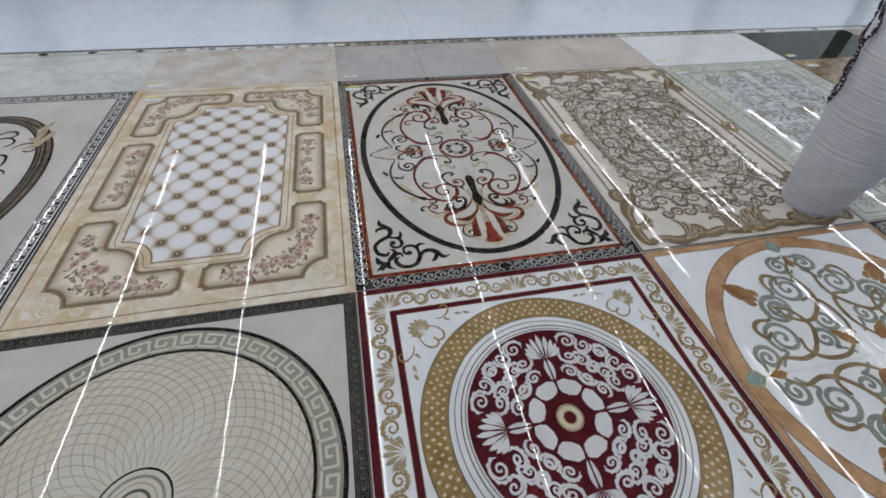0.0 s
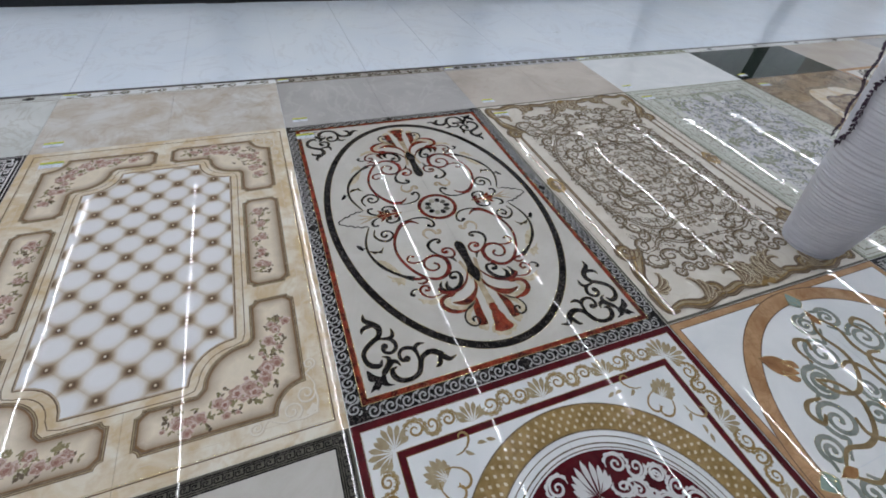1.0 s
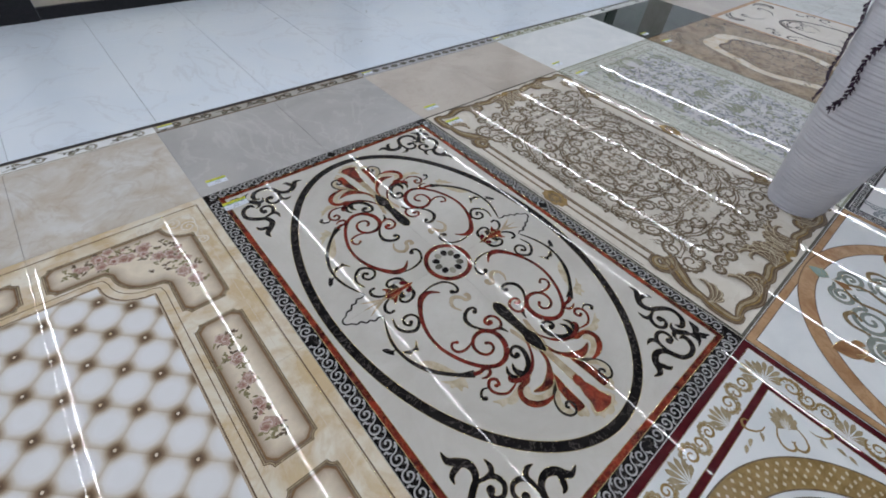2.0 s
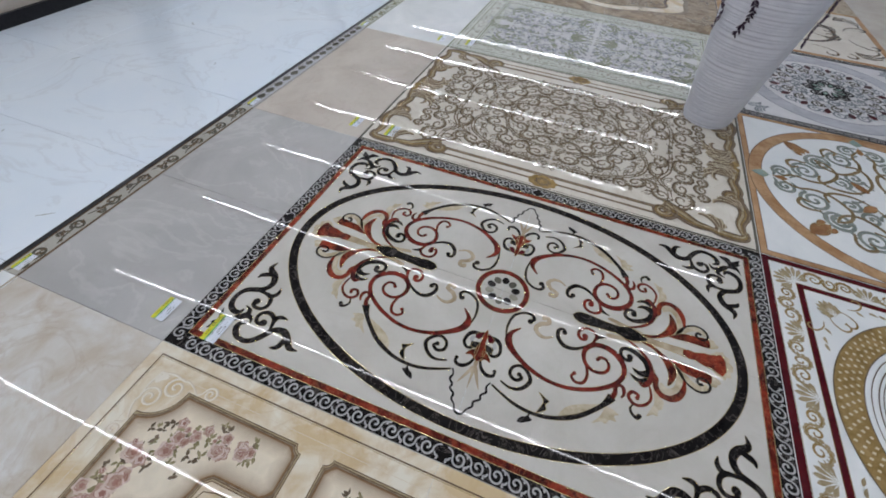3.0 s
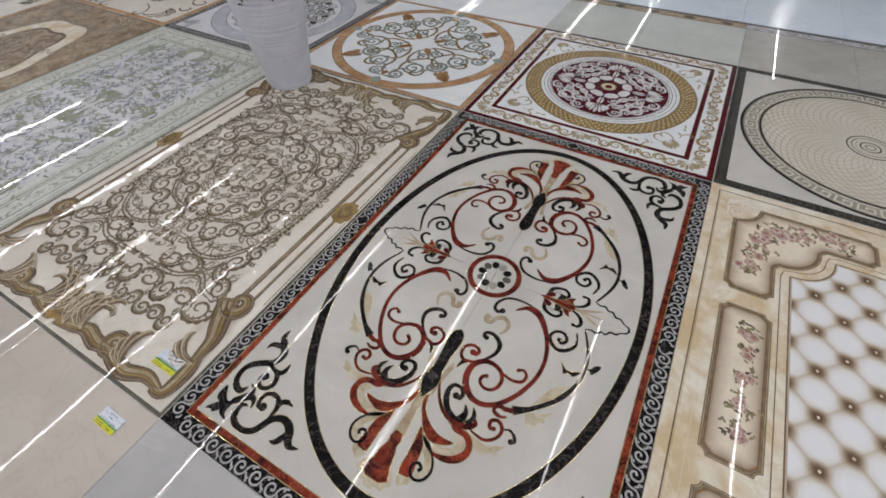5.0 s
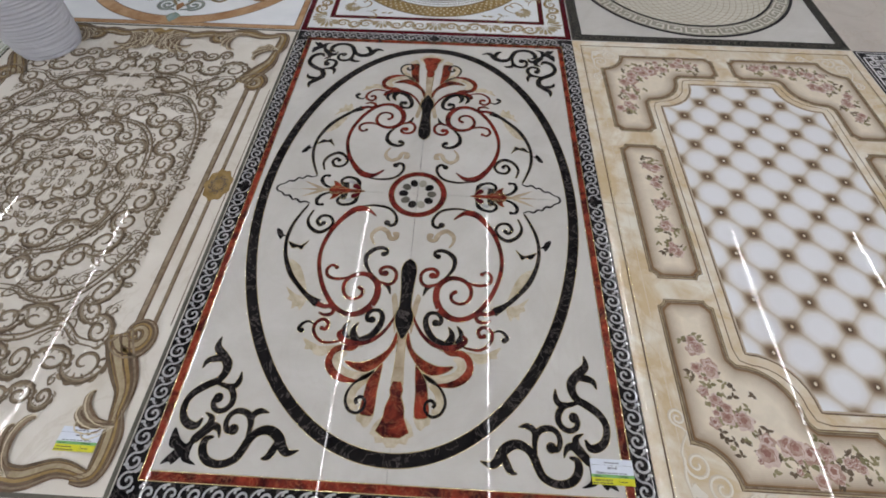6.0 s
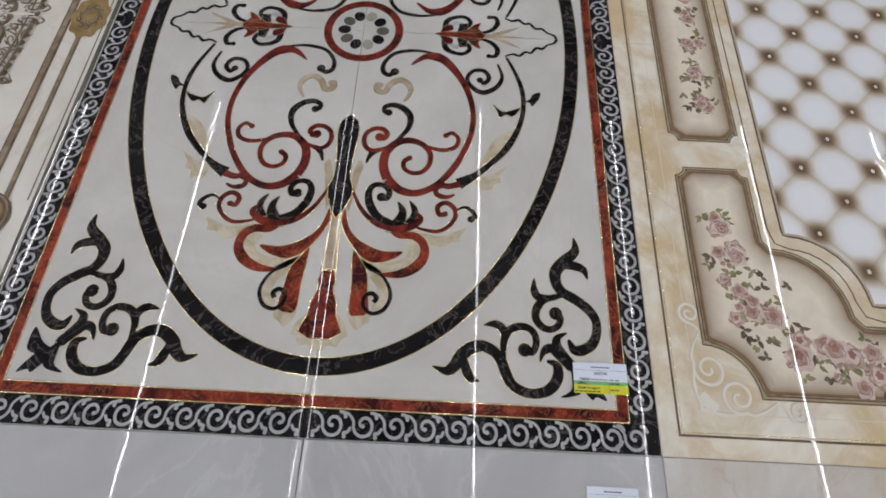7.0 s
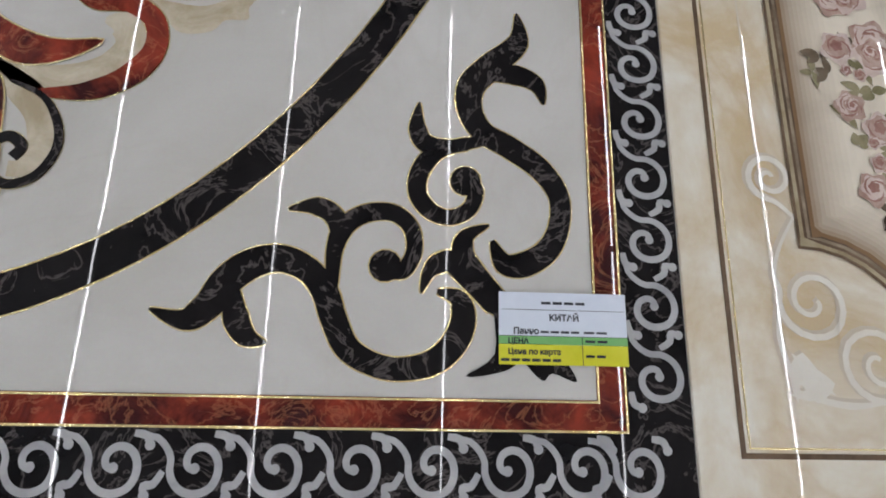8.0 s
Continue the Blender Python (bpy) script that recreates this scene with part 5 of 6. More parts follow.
def baroque_panel():
    ob = panel(1.8, 0.9, "cream tile panel with dense brown baroque scrollwork and acanthus corners", IVORY3)
    bm = bmesh.new()
    band(bm, 0.5985, 0.8985, 0.011, LAY)
    part("edge_line", bm, OLIVE, ob)
    for sx in (1, -1):
        for x, w, mat in ((0.499, 0.006, BROWN), (0.493, 0.011, UMBER2), (0.482, 0.003, BROWN), (0.540, 0.004, BROWN), (0.536, 0.009, UMBER2), (0.580, 0.003, BROWN)):
            bm = bmesh.new()
            quad(bm, sx * x if sx < 0 else x - w, -0.49, sx * x + w if sx < 0 else x, 0.49, LAY * 1.3)
            part("moulding_bar", bm, mat, ob)
        bm = bmesh.new()
        fill(bm, [(sx * 0.54 + (0.044 + 0.003 * math.cos(9 * t)) * math.cos(t), (0.066 + 0.004 * math.cos(9 * t)) * math.sin(t)) for t in [2 * math.pi * i / 54 for i in range(54)]], LAY * 3)
        boss = part("boss", bm, OCHRE, ob, "ochre brown carved boss")
        inlay("boss_relief", boss, UMBER, [[(sx * 0.54 + x, 1.3 * y) for x, y in p] for p in spun(vine(0.008, 0.0, 40, [(200, 0.016, 0.005)], 30), 9) + spun(vine(0.028, 0.0, 60, [(240, 0.009, 0.003)], 30), 9)], (0.001, 0.0055, 0.001), 3.5)
    for sy in (1, -1):
        bm = bmesh.new()
        fill(bm, [((0.085 + 0.010 * math.cos(9 * t)) * math.cos(t), sy * (0.815 + (0.052 + 0.008 * math.cos(9 * t)) * math.sin(t))) for t in [2 * math.pi * i / 54 for i in range(54)]], LAY * 9)
        boss = part("boss", bm, OCHRE, ob, "ochre brown carved boss")
        inlay("boss_relief", boss, BROWN, [[(1.6 * x, sy * 0.815 + y) for x, y in p] for p in spun(vine(0.008, 0.0, 40, [(200, 0.018, 0.006)], 30), 9)], (0.001, 0.007, 0.001), 9.5)
    # the carved field: rows of running scrolls round the centre, then small curls in the room between them
    def ovalet(a, b, t0, t1, n=60):
        return [(a * abs(math.cos(t)) ** 0.75, b * abs(math.sin(t)) ** 0.75) for t in [radians(t0 + (t1 - t0) * i / n) for i in range(n + 1)]]
    rows = [(ovalet(0.322, 0.352, 8, 83), 0.048, 1), (ovalet(0.214, 0.232, 12, 78), 0.043, -1), (ovalet(0.108, 0.118, 18, 72), 0.034, 1), ([(0.052, 0.492), (0.210, 0.492)], 0.047, 1), ([(0.050, 0.600), (0.400, 0.600)], 0.052, -1), ([(0.046, 0.682), (0.340, 0.688)], 0.030, 1), ([(0.392, 0.335), (0.330, 0.430), (0.392, 0.515)], 0.040, -1)]
    wide, mid, blades, circles = [], [], [], []
    for contour, r, hand in rows:
        stems, coils, leaves, spots = vine_scroll(contour, r, hand)
        wide += stems
        mid += coils
        blades += leaves
        circles += spots
    inside = lambda x, y, r: x + r < 0.425 and y + r < 0.715 and not (x > 0.36 and y > 0.64)
    small = packed(11, inside, 0.42, 0.72, ((0.022, 1500), (0.016, 2500), (0.011, 2500)), circles, 0.98)[len(circles):]
    lines, tufts = curls(12, small)
    blades += tufts
    shaded(ob, "fine_scrollwork", [p for p in mid if quarter(p)], (0.002, 0.0060, 0.0100, 0.0110, 0.0080, 0.0030), 2.9, "brown scrollwork")
    shaded(ob, "fine_scrollwork", [p for p in lines if quarter(p)], (0.001, 0.0040, 0.0055, 0.0040, 0.0020), 2.0, "fine brown scrollwork")
    for k in range(11):
        y = 0.035 + 0.062 * k
        blades += [leaf(0.0015, y, 62, 0.050, 0.016, -75, 6), leaf(0.0015, y + 0.02, 30, 0.034, 0.012, 70, 6), leaf(0.0012, y + 0.045, 88, 0.030, 0.010, -20, 6)]
        if k < 6:
            x = 0.03 + 0.062 * k
            blades += [leaf(x, 0.0015, 28, 0.050, 0.016, 75, 6), leaf(x + 0.02, 0.0015, 60, 0.034, 0.012, -70, 6)]
    blades = [p for p in blades if quarter(p)]
    strewn(ob, "fine_leaf", UMBER, blades[::3], 2.2, "small dark brown leaves")
    strewn(ob, "fine_leaf", UMBER2, blades[1::3], 1.9, "small brown leaves")
    strewn(ob, "fine_leaf", FAWN, blades[2::3], 1.5, "small fawn leaves")
    arcs = [smooth([(0.402, 0.012), (0.398, 0.13), (0.382, 0.24), (0.345, 0.33), (0.285, 0.41), (0.215, 0.437), (0.150, 0.430), (0.100, 0.405), (0.012, 0.400)], 6), smooth([(0.262, 0.012), (0.258, 0.10), (0.232, 0.185), (0.175, 0.255), (0.095, 0.285), (0.012, 0.288)], 6), smooth([(0.012, 0.545), (0.10, 0.548), (0.20, 0.542), (0.285, 0.500), (0.345, 0.540), (0.40, 0.552)], 6)]
    shaded(ob, "large_scroll", [p for p in wide if quarter(p)], (0.001, 0.008, 0.017, 0.016, 0.008, 0.001), 4.6, "large brown scroll")
    for off in (-0.0070, 0.0070):
        shaded(ob, "scroll_band", [beside(p, off) for p in arcs], (0.003, 0.0075, 0.0080, 0.0070, 0.003), 4.9, "brown double band of the oval")
    bm = bmesh.new()
    for i in range(-15, 16):
        for s in (1, -1):
            a = 0.046 * i
            disc(bm, 0.0065, 0.009, LAY * 6.3, s * (0.414 - 0.05 * a * a), 0.50 * math.sin(a), 8)
    tagged(part("bead_trim", bm, UMBER, ob), kind="stuff")
    # acanthus mouldings that turn the corners, and the crest on the short sides
    rails = [coil(0.500, 0.520, 0.040, 180, 1.3, -1)[::-1] + smooth([(0.478, 0.56), (0.505, 0.605), (0.535, 0.66), (0.540, 0.73)], 5)[1:], smooth([(0.540, 0.71), (0.552, 0.78), (0.545, 0.845), (0.50, 0.857)], 6), smooth([(0.53, 0.850), (0.46, 0.838), (0.38, 0.862), (0.30, 0.845)], 6) + coil(0.275, 0.815, 0.03, 60, 1.2, 1), smooth([(0.29, 0.835), (0.22, 0.845), (0.15, 0.83), (0.10, 0.845), (0.02, 0.865)], 6)]
    tube(ob, "acanthus", rails[:1], (0.014, 0.030, 0.052, 0.080, 0.066, 0.030), 7.0, "brown acanthus scroll")
    tube(ob, "acanthus", rails[1:], (0.024, 0.054, 0.050, 0.040, 0.018), 7.3, "brown acanthus scroll")
    plumes(ob, "acanthus", [(0.545, 0.74, 150, 0.09, 1, 4), (0.36, 0.855, 195, 0.10, 1, 4), (0.13, 0.835, 200, 0.11, 1), (0.06, 0.855, 230, 0.12, 1), (0.03, 0.83, 300, 0.08, -1, 4)], 9.4, "brown acanthus leaves")
    return ob


def pale_panel():
    ob = panel(3.0, 0.9, "pale grey green tile panel with faded lilac floral field", MINT)
    for h, w, mat in ((0.5985, 0.012, SAGE2), (0.575, 0.004, STONE), (0.55, 0.007, SAGE2), (0.470, 0.006, STONE), (0.455, 0.010, SAGE2), (0.436, 0.003, STONE)):
        bm = bmesh.new()
        band(bm, h, h + 0.3, w, LAY)
        part("moulding_line", bm, mat, ob)
    bm = bmesh.new()
    fill(bm, [(0.40 * math.copysign(abs(math.cos(t)) ** 0.45, math.cos(t)), 0.70 * math.copysign(abs(math.sin(t)) ** 0.45, math.sin(t))) for t in [2 * math.pi * i / 96 for i in range(96)]], LAY)
    part("lilac_field", bm, LILAC, ob, "lilac grey field")
    lines, blades = baroque(23, lambda x, y: x < 0.38 and y < 0.68, 0.40, 0.70, 0.052, 0.040, 5)
    for k, (mat, label) in enumerate(((MISTBLUE, "faded slate blue leaves"), (LILAC2, "lilac leaves"), (SAGE2, "faded sage leaves"))):
        strewn(ob, "floral_leaves", mat, blades[k::3], 2.4 + 0.7 * k, label)
    inlay("floral_scroll", ob, MISTBLUE, [q for p in lines[::3] for q in flips(p)], (0.002, 0.007, 0.004), 2, 0, "", 0, True)
    lines, blades = baroque(29, lambda x, y: (x > 0.48 or y > 0.78) and x < 0.535 and y < 0.835, 0.56, 0.86, 0.032, 0.020, 3)
    strewn(ob, "border_leaves", STONE, blades, 2.4)
    inlay("corner_leaf", ob, SAGE2, [q for a in ((0.30, 0.52, 40, 0.13, 1), (0.03, 0.62, 20, 0.12, 1), (0.36, 0.05, 80, 0.10, 1), (0.02, 0.05, 60, 0.10, 1)) for p in plume(*a) for q in flips(p)], (0.004, 0.018, 0.014, 0.003), 4.6, 0, "olive acanthus leaves", 0, True)
    return ob


def tortoise_panel():
    ob = panel(4.2, 0.9, "brown tile panel with cream bordered tortoiseshell oval cartouche", TORTOISE)
    bm = bmesh.new()
    band(bm, 0.5985, 0.8985, 0.012, LAY)
    part("edge_line", bm, BROWN, ob)
    for r, mat, lay in ((1.0, UMBER2, 1), (0.94, CREAM2, 1.5), (0.74, BROWN, 2), (0.70, TORTOISE, 2.5)):
        bm = bmesh.new()
        fill(bm, [((0.42 * r + 0.02 * math.cos(6 * t)) * math.cos(t), (0.68 * r + 0.03 * math.cos(6 * t)) * math.sin(t)) for t in [2 * math.pi * i / 96 for i in range(96)]], lay * LAY)
        part("cartouche", bm, mat, ob)
    lines, blades = baroque(31, lambda x, y: x < 0.26 and y < 0.42, 0.3, 0.45, 0.08, 0.04, 4)
    strewn(ob, "cartouche_leaves", BROWN, blades, 3)
    plumes(ob, "corner_leaf", [(0.30, 0.62, 40, 0.2, 1), (0.45, 0.45, 80, 0.2, -1), (0.2, 0.78, 0, 0.16, 1)], 3, "brown corner leaves")
    return ob


def ring_panel():
    ob = panel(1.8, -0.6, "white tile panel with orange marble ring and interlaced olive scrolls", WHITE, 0.6)
    bm = bmesh.new()
    band(bm, 0.5985, 0.5985, 0.030, LAY)
    part("border", bm, ORANGE, ob, "orange brown marble border")
    bm = bmesh.new()
    band(bm, 0.570, 0.570, 0.0035, LAY * 1.5)
    band(bm, 0.5985, 0.5985, 0.004, LAY * 1.5)
    part("border_line", bm, BROWN, ob)
    bm = bmesh.new()
    ring(bm, 0.585, 0.585, 0.060, LAY * 2, n=128)
    part("marble_ring", bm, ORANGE, ob, "orange marble ring")
    bm = bmesh.new()
    ring(bm, 0.587, 0.587, 0.004, LAY * 2.4, n=128)
    ring(bm, 0.527, 0.527, 0.004, LAY * 2.4, n=128)
    part("ring_line", bm, BROWN, ob)
    slate, olive, leaves, teal = [], [], [], []
    for k in range(4):
        a = radians(90 * k)
        c, s = math.cos(a), math.sin(a)
        turn = lambda p: [(x * c - y * s, x * s + y * c) for x, y in p]
        for h in (1, -1):
            flip = lambda q: turn([(x, h * y) for x, y in q])
            slate += [flip(q) for q in (coil(0.430, 0.062, 0.042, 330, 1.7, 1, [(0.475, 0.012), (0.470, 0.022)]), coil(0.315, 0.120, 0.060, 300, 1.8, 1, [(0.400, 0.020), (0.375, 0.045)]), coil(0.235, 0.240, 0.056, 340, 1.7, 1, [(0.330, 0.190), (0.300, 0.205)]), coil(0.160, 0.090, 0.040, 250, 1.5, -1, [(0.090, 0.020), (0.120, 0.045)]))]
            olive += [flip(q) for q in (smooth([(0.440, 0.012), (0.380, 0.050), (0.300, 0.035), (0.230, 0.060), (0.170, 0.140), (0.190, 0.215), (0.250, 0.250)], 6), smooth([(0.300, 0.195), (0.360, 0.200), (0.392, 0.170), (0.375, 0.130), (0.340, 0.150)], 6), smooth([(0.060, 0.060), (0.130, 0.020), (0.215, 0.022), (0.262, 0.060), (0.252, 0.110)], 6))]
        leaves += [turn(p) for p in [leaf(0.285, 0.285, 45, 0.135, 0.075, 0, 9, 1.0), leaf(0.30, 0.27, 8, 0.06, 0.03, 40), leaf(0.27, 0.30, 82, 0.06, 0.03, -40), leaf(0.485, 0.0, 180, 0.075, 0.034, 0, 8, 1.4), leaf(0.05, 0.05, 45, 0.10, 0.045)]]
        teal += [turn(p) for p in [leaf(0.495, 0.0, 0, 0.080, 0.055), leaf(0.505, 0.0, 50, 0.045, 0.02), leaf(0.505, 0.0, -50, 0.045, 0.02)]]
    inlay("slate_scroll", ob, SLATE2, slate, (0.008, 0.016, 0.016, 0.014, 0.012), 2.4, 0.0008, "slate green scroll", 0.009)
    inlay("olive_scroll", ob, OLIVE2, olive, (0.008, 0.016, 0.016, 0.009), 3.7, 0.0008, "olive brown interlace")
    inlay("brown_leaf", ob, ORANGE2, leaves, None, 5, 0.0008, "brown pointed leaves")
    inlay("teal_leaf", ob, TEAL, teal, None, 5.5, 0.0006, "teal leaves")
    return ob


def petal_panel():
    ob = panel(3.0, -0.6, "white and lilac grey tile panel with dark petal rosette", LILAC, 0.6)
    bm = bmesh.new()
    band(bm, 0.5985, 0.5985, 0.055, LAY)
    edge = part("border", bm, BLACK, ob, "dark key border")
    inlay("border_key", edge, GREYSCROLL, key_border(0.6, 0.6, 0.030, 0.026, 0.040), (0.005, 0.005), 2, 0, "greek key line", 0, True)
    for r, w, mat in ((0.52, 0.10, LILAC2), (0.524, 0.006, SLATE), (0.42, 0.006, SLATE)):
        bm = bmesh.new()
        ring(bm, r, r, w, LAY * (2 if w < 0.05 else 1.4), n=96)
        part("rosette_ring", bm, mat, ob)
    for k, (n, r, size, mat) in enumerate(((16, 0.345, 0.036, SLATE), (16, 0.268, 0.032, OLIVE), (12, 0.190, 0.034, SLATE), (8, 0.115, 0.030, BLACK))):
        inlay("rosette_scroll", ob, mat, spun(coil(r, 0, size, 180, 1.5, 1, [(r - 2.2 * size, -1.3 * size), (r - 1.5 * size, -0.9 * size)]), n) + spun(coil(r, 0.4 * size, size * 0.7, 0, 1.2, -1), n, 0.1), (0.004, 0.013, 0.012, 0.008), 2 + 0.9 * k, 0, "", 0.006, True)
    for k, (n, r, l, w, mat) in enumerate(((16, 0.290, 0.075, 0.040, MAROON), (16, 0.225, 0.060, 0.036, LILAC2), (12, 0.145, 0.070, 0.045, SLATE), (12, 0.150, 0.055, 0.024, WHITE2), (8, 0.030, 0.085, 0.050, BLACK), (8, 0.040, 0.060, 0.026, TEAL))):
        inlay("rosette_petal", ob, mat, spun(leaf(r, 0, 0, l, w, 0, 8, 1.2), n, math.pi / n), None, 6 + 0.9 * k)
    corner = [q for a in ((0.40, 0.44, 20, 0.10, 1, 4), (0.44, 0.40, 70, 0.10, -1, 4)) for p in plume(*a) for q in flips(p)]
    inlay("corner_leaf", ob, SLATE, corner, (0.003, 0.012, 0.009, 0.002), 2, 0, "", 0, True)
    return ob


def brown_oval_panel(cx, cy, hy):
    ob = panel(cx, cy, "cream tile panel with dark brown oval scrolls and brown corners", IVORY3, hy)
    bm = bmesh.new()
    band(bm, 0.5985, hy - 0.0015, 0.045, LAY)
    part("border", bm, ORANGE, ob, "brown marble border")
    bm = bmesh.new()
    ring(bm, 0.30, hy * 0.5, 0.03, LAY * 2)
    part("oval_ring", bm, BROWN, ob)
    lines = [vine(0.05, 0.10, 30, [(80, 0.14, 0.1), (260, 0.05, 0.012)]), vine(0.36, 0.06, 90, [(-60, 0.2, 0.14), (-280, 0.06, 0.014)]), vine(0.42, 0.30, 80, [(-300, 0.06, 0.014)]), vine(0.10, hy * 0.62, 10, [(70, 0.2, 0.14), (260, 0.05, 0.012)]), vine(0.44, 0.42, 150, [(280, 0.05, 0.01)])]
    inlay("dark_scroll", ob, BROWN, [q for p in lines for q in flips(p)], (0.006, 0.020, 0.016, 0.010), 3)
    inlay("corner_leaf", ob, UMBER, [q for a in ((0.36, hy - 0.25, 30, 0.16, 1), (0.12, hy * 0.3, 60, 0.12, 1)) for p in plume(*a) for q in flips(p)], (0.004, 0.018, 0.014, 0.003), 3.4, 0, "", 0, True)
    return ob


palmette_panel()
tufted_panel()
key_oval_panel(-1.8)
baroque_panel()
pale_panel()
tortoise_panel()
medallion_panel()
sunray_panel()
ring_panel()
petal_panel()
brown_oval_panel(5.4, 0.9, 0.9)
brown_oval_panel(4.2, -0.6, 0.6)

# ---- plain sample tiles beside the panels ----
strip_floor = thing("floor", 0, 0, 0, "strips of mixed polished marble sample tiles", "floor", "", "structure")


def sample_row(y0, y1, rows):
    """Tiles of half a panel's width in one row: (start x, count, material)."""
    for x, n, mat in rows:
        for i in range(n):
            bm = bmesh.new()
            slab(bm, x + 0.6 * i + 0.0006, y0 + 0.0006, x + 0.6 * i + 0.5994, y1 - 0.0006, 0)
            part("tile", bm, mat, strip_floor)


sample_row(1.8, 2.4, ((-4.8, 4, IVORY2), (-2.4, 2, PALE), (-1.2, 2, ONYX), (0.0, 2, GREY), (1.2, 2, BEIGE), (2.4, 2, WHITE), (3.6, 2, GREEN), (4.8, 2, BEIGE), (6.0, 4, GREY)))
sample_row(-1.8, -1.2, ((-3.6, 4, GREY), (-1.2, 2, STONE3), (0.0, 2, MIST), (1.2, 2, WHITE), (2.4, 2, WHITE), (3.6, 2, BEIGE), (4.8, 2, BEIGE)))
sample_row(-1.2, -0.6, ((-4.8, 6, BEIGE), (4.8, 4, TAN)))
sample_row(-0.6, 0.0, ((-4.8, 6, BEIGE), (4.8, 4, TAN)))
for k in range(3):
    sample_row(0.6 * k, 0.6 * k + 0.6, ((-4.8, 4, CREAM), (6.0, 4, PALE)))

# ---- border strip samples ----
edge_strip = thing("trim", 0, 0, 0, "narrow decorated border tiles between panels and aisle", "border tile", "", "structure")


def leafy_border(x0, x1, y0, y1, ground_mat, mats, seed, period=0.15, line=BROWN):
    """A border sample: ground tile, thin lines along it, winding scrolls and leaves."""
    bm = bmesh.new()
    slab(bm, x0 + 0.0006, y0, x1 - 0.0006, y1, 0)
    ob = part("border_tile", bm, ground_mat, edge_strip)
    h, mid = y1 - y0, (y0 + y1) / 2
    bm = bmesh.new()
    quad(bm, x0 + 0.001, y0 + 0.001, x1 - 0.001, y0 + 0.13 * h, LAY)
    quad(bm, x0 + 0.001, y1 - 0.10 * h, x1 - 0.001, y1 - 0.001, LAY)
    part("border_line", bm, line, ob)
    rnd = random.Random(seed)
    n = max(1, round((x1 - x0) / period))
    p = (x1 - x0) / n
    vines, leaves = [], []
    for i in range(n):
        x, s = x0 + p * (i + 0.1), 1 if i % 2 else -1
        vines.append(coil(x + p * 0.55, mid - s * h * 0.02, h * 0.30, 180, 1.5, -s, [(x - p * 0.08, mid - s * h * 0.24), (x + p * 0.10, mid - s * h * 0.10)]))
        vines.append(coil(x + p * 0.15, mid + s * h * 0.16, h * 0.14, 0, 1.2, s, [(x + p * 0.34, mid - s * h * 0.05), (x + p * 0.28, mid + s * h * 0.06)]))
        for _ in range(9):
            leaves.append(leaf(x + p * rnd.random() * 0.7, mid + h * rnd.uniform(-0.16, 0.16), rnd.uniform(0, 360), h * rnd.uniform(0.18, 0.25), h * rnd.uniform(0.10, 0.18), rnd.uniform(-60, 60)))
    bm = bmesh.new()
    for k, q in enumerate(vines):
        stroke(bm, q, (h * 0.06, h * 0.16, h * 0.13, h * 0.08), (2 + 0.02 * k) * LAY)
    tagged(part("border_scroll", bm, mats[0], ob), kind="stuff")
    bm = bmesh.new()
    for k, q in enumerate(leaves):
        fill(bm, q, (3 + 0.01 * k) * LAY)
    tagged(part("border_leaf", bm, mats[1], ob), kind="stuff")


def plain_border(x0, x1, y0, y1, ground_mat, line, blot=None, period=0.3):
    bm = bmesh.new()
    slab(bm, x0 + 0.0006, y0, x1 - 0.0006, y1, 0)
    ob = part("border_tile", bm, ground_mat, edge_strip)
    h = y1 - y0
    bm = bmesh.new()
    for a, b in ((0.0, 0.10), (0.30, 0.36), (0.80, 0.90)):
        quad(bm, x0 + 0.001, y0 + a * h + 0.001, x1 - 0.001, y0 + b * h, LAY)
    part("border_line", bm, line, ob)
    if blot:
        for i in range(int((x1 - x0) / period)):
            bm = bmesh.new()
            disc(bm, h * 0.42, h * 0.20, LAY * 2, x0 + period * (i + 0.5), y0 + h * 0.55, 16)
            disc(bm, h * 0.14, h * 0.28, LAY * 2.3, x0 + period * (i + 0.5), y0 + h * 0.52, 12)
            part("border_rosette", bm, blot, ob)


Y_A, Y_B = 2.4006, 2.476
plain_border(-4.8, -1.2, Y_A, Y_B, PALE, STONE, BLACK)
leafy_border(-1.2, 0.0, Y_A, Y_B, WHITE, (STONE, OLIVE), 3, 0.2, STONE2)
leafy_border(0.0, 1.2, Y_A, Y_B, STONE3, (OLIVE, UMBER), 4, 0.15, BROWN)
plain_border(1.2, 2.4, Y_A, Y_B, LILAC2, STONE, OLIVE, 0.075)
leafy_border(2.4, 3.6, Y_A, Y_B, MINT, (SAGE2, SAGE), 6, 0.12, SAGE2)
plain_border(3.6, 6.0, Y_A, Y_B, WHITE, STONE, BLACK, 0.6)
plain_border(6.0, 8.4, Y_A, Y_B, BEIGE, BROWN)
leafy_border(-3.6, 0.0, -1.894, -1.8006, LILAC2, (STONE, LILAC), 8, 0.2, OLIVE)
plain_border(0.0, 1.2, -1.894, -1.8006, TAN, BROWN, OLIVE, 0.24)
leafy_border(1.2, 2.4, -1.894, -1.8006, BEIGE, (BROWN, UMBER), 9, 0.15, BROWN)
plain_border(2.4, 6.0, -1.894, -1.8006, GREY, OLIVE)
for y0, y1 in ((2.477, 2.498), (-1.915, -1.895)):
    bm = bmesh.new()
    slab(bm, -4.8, y0, 8.4, y1, 0.001)
    part("dark_edge", bm, DARK, edge_strip, "narrow dark strip along the edge towards the aisle")

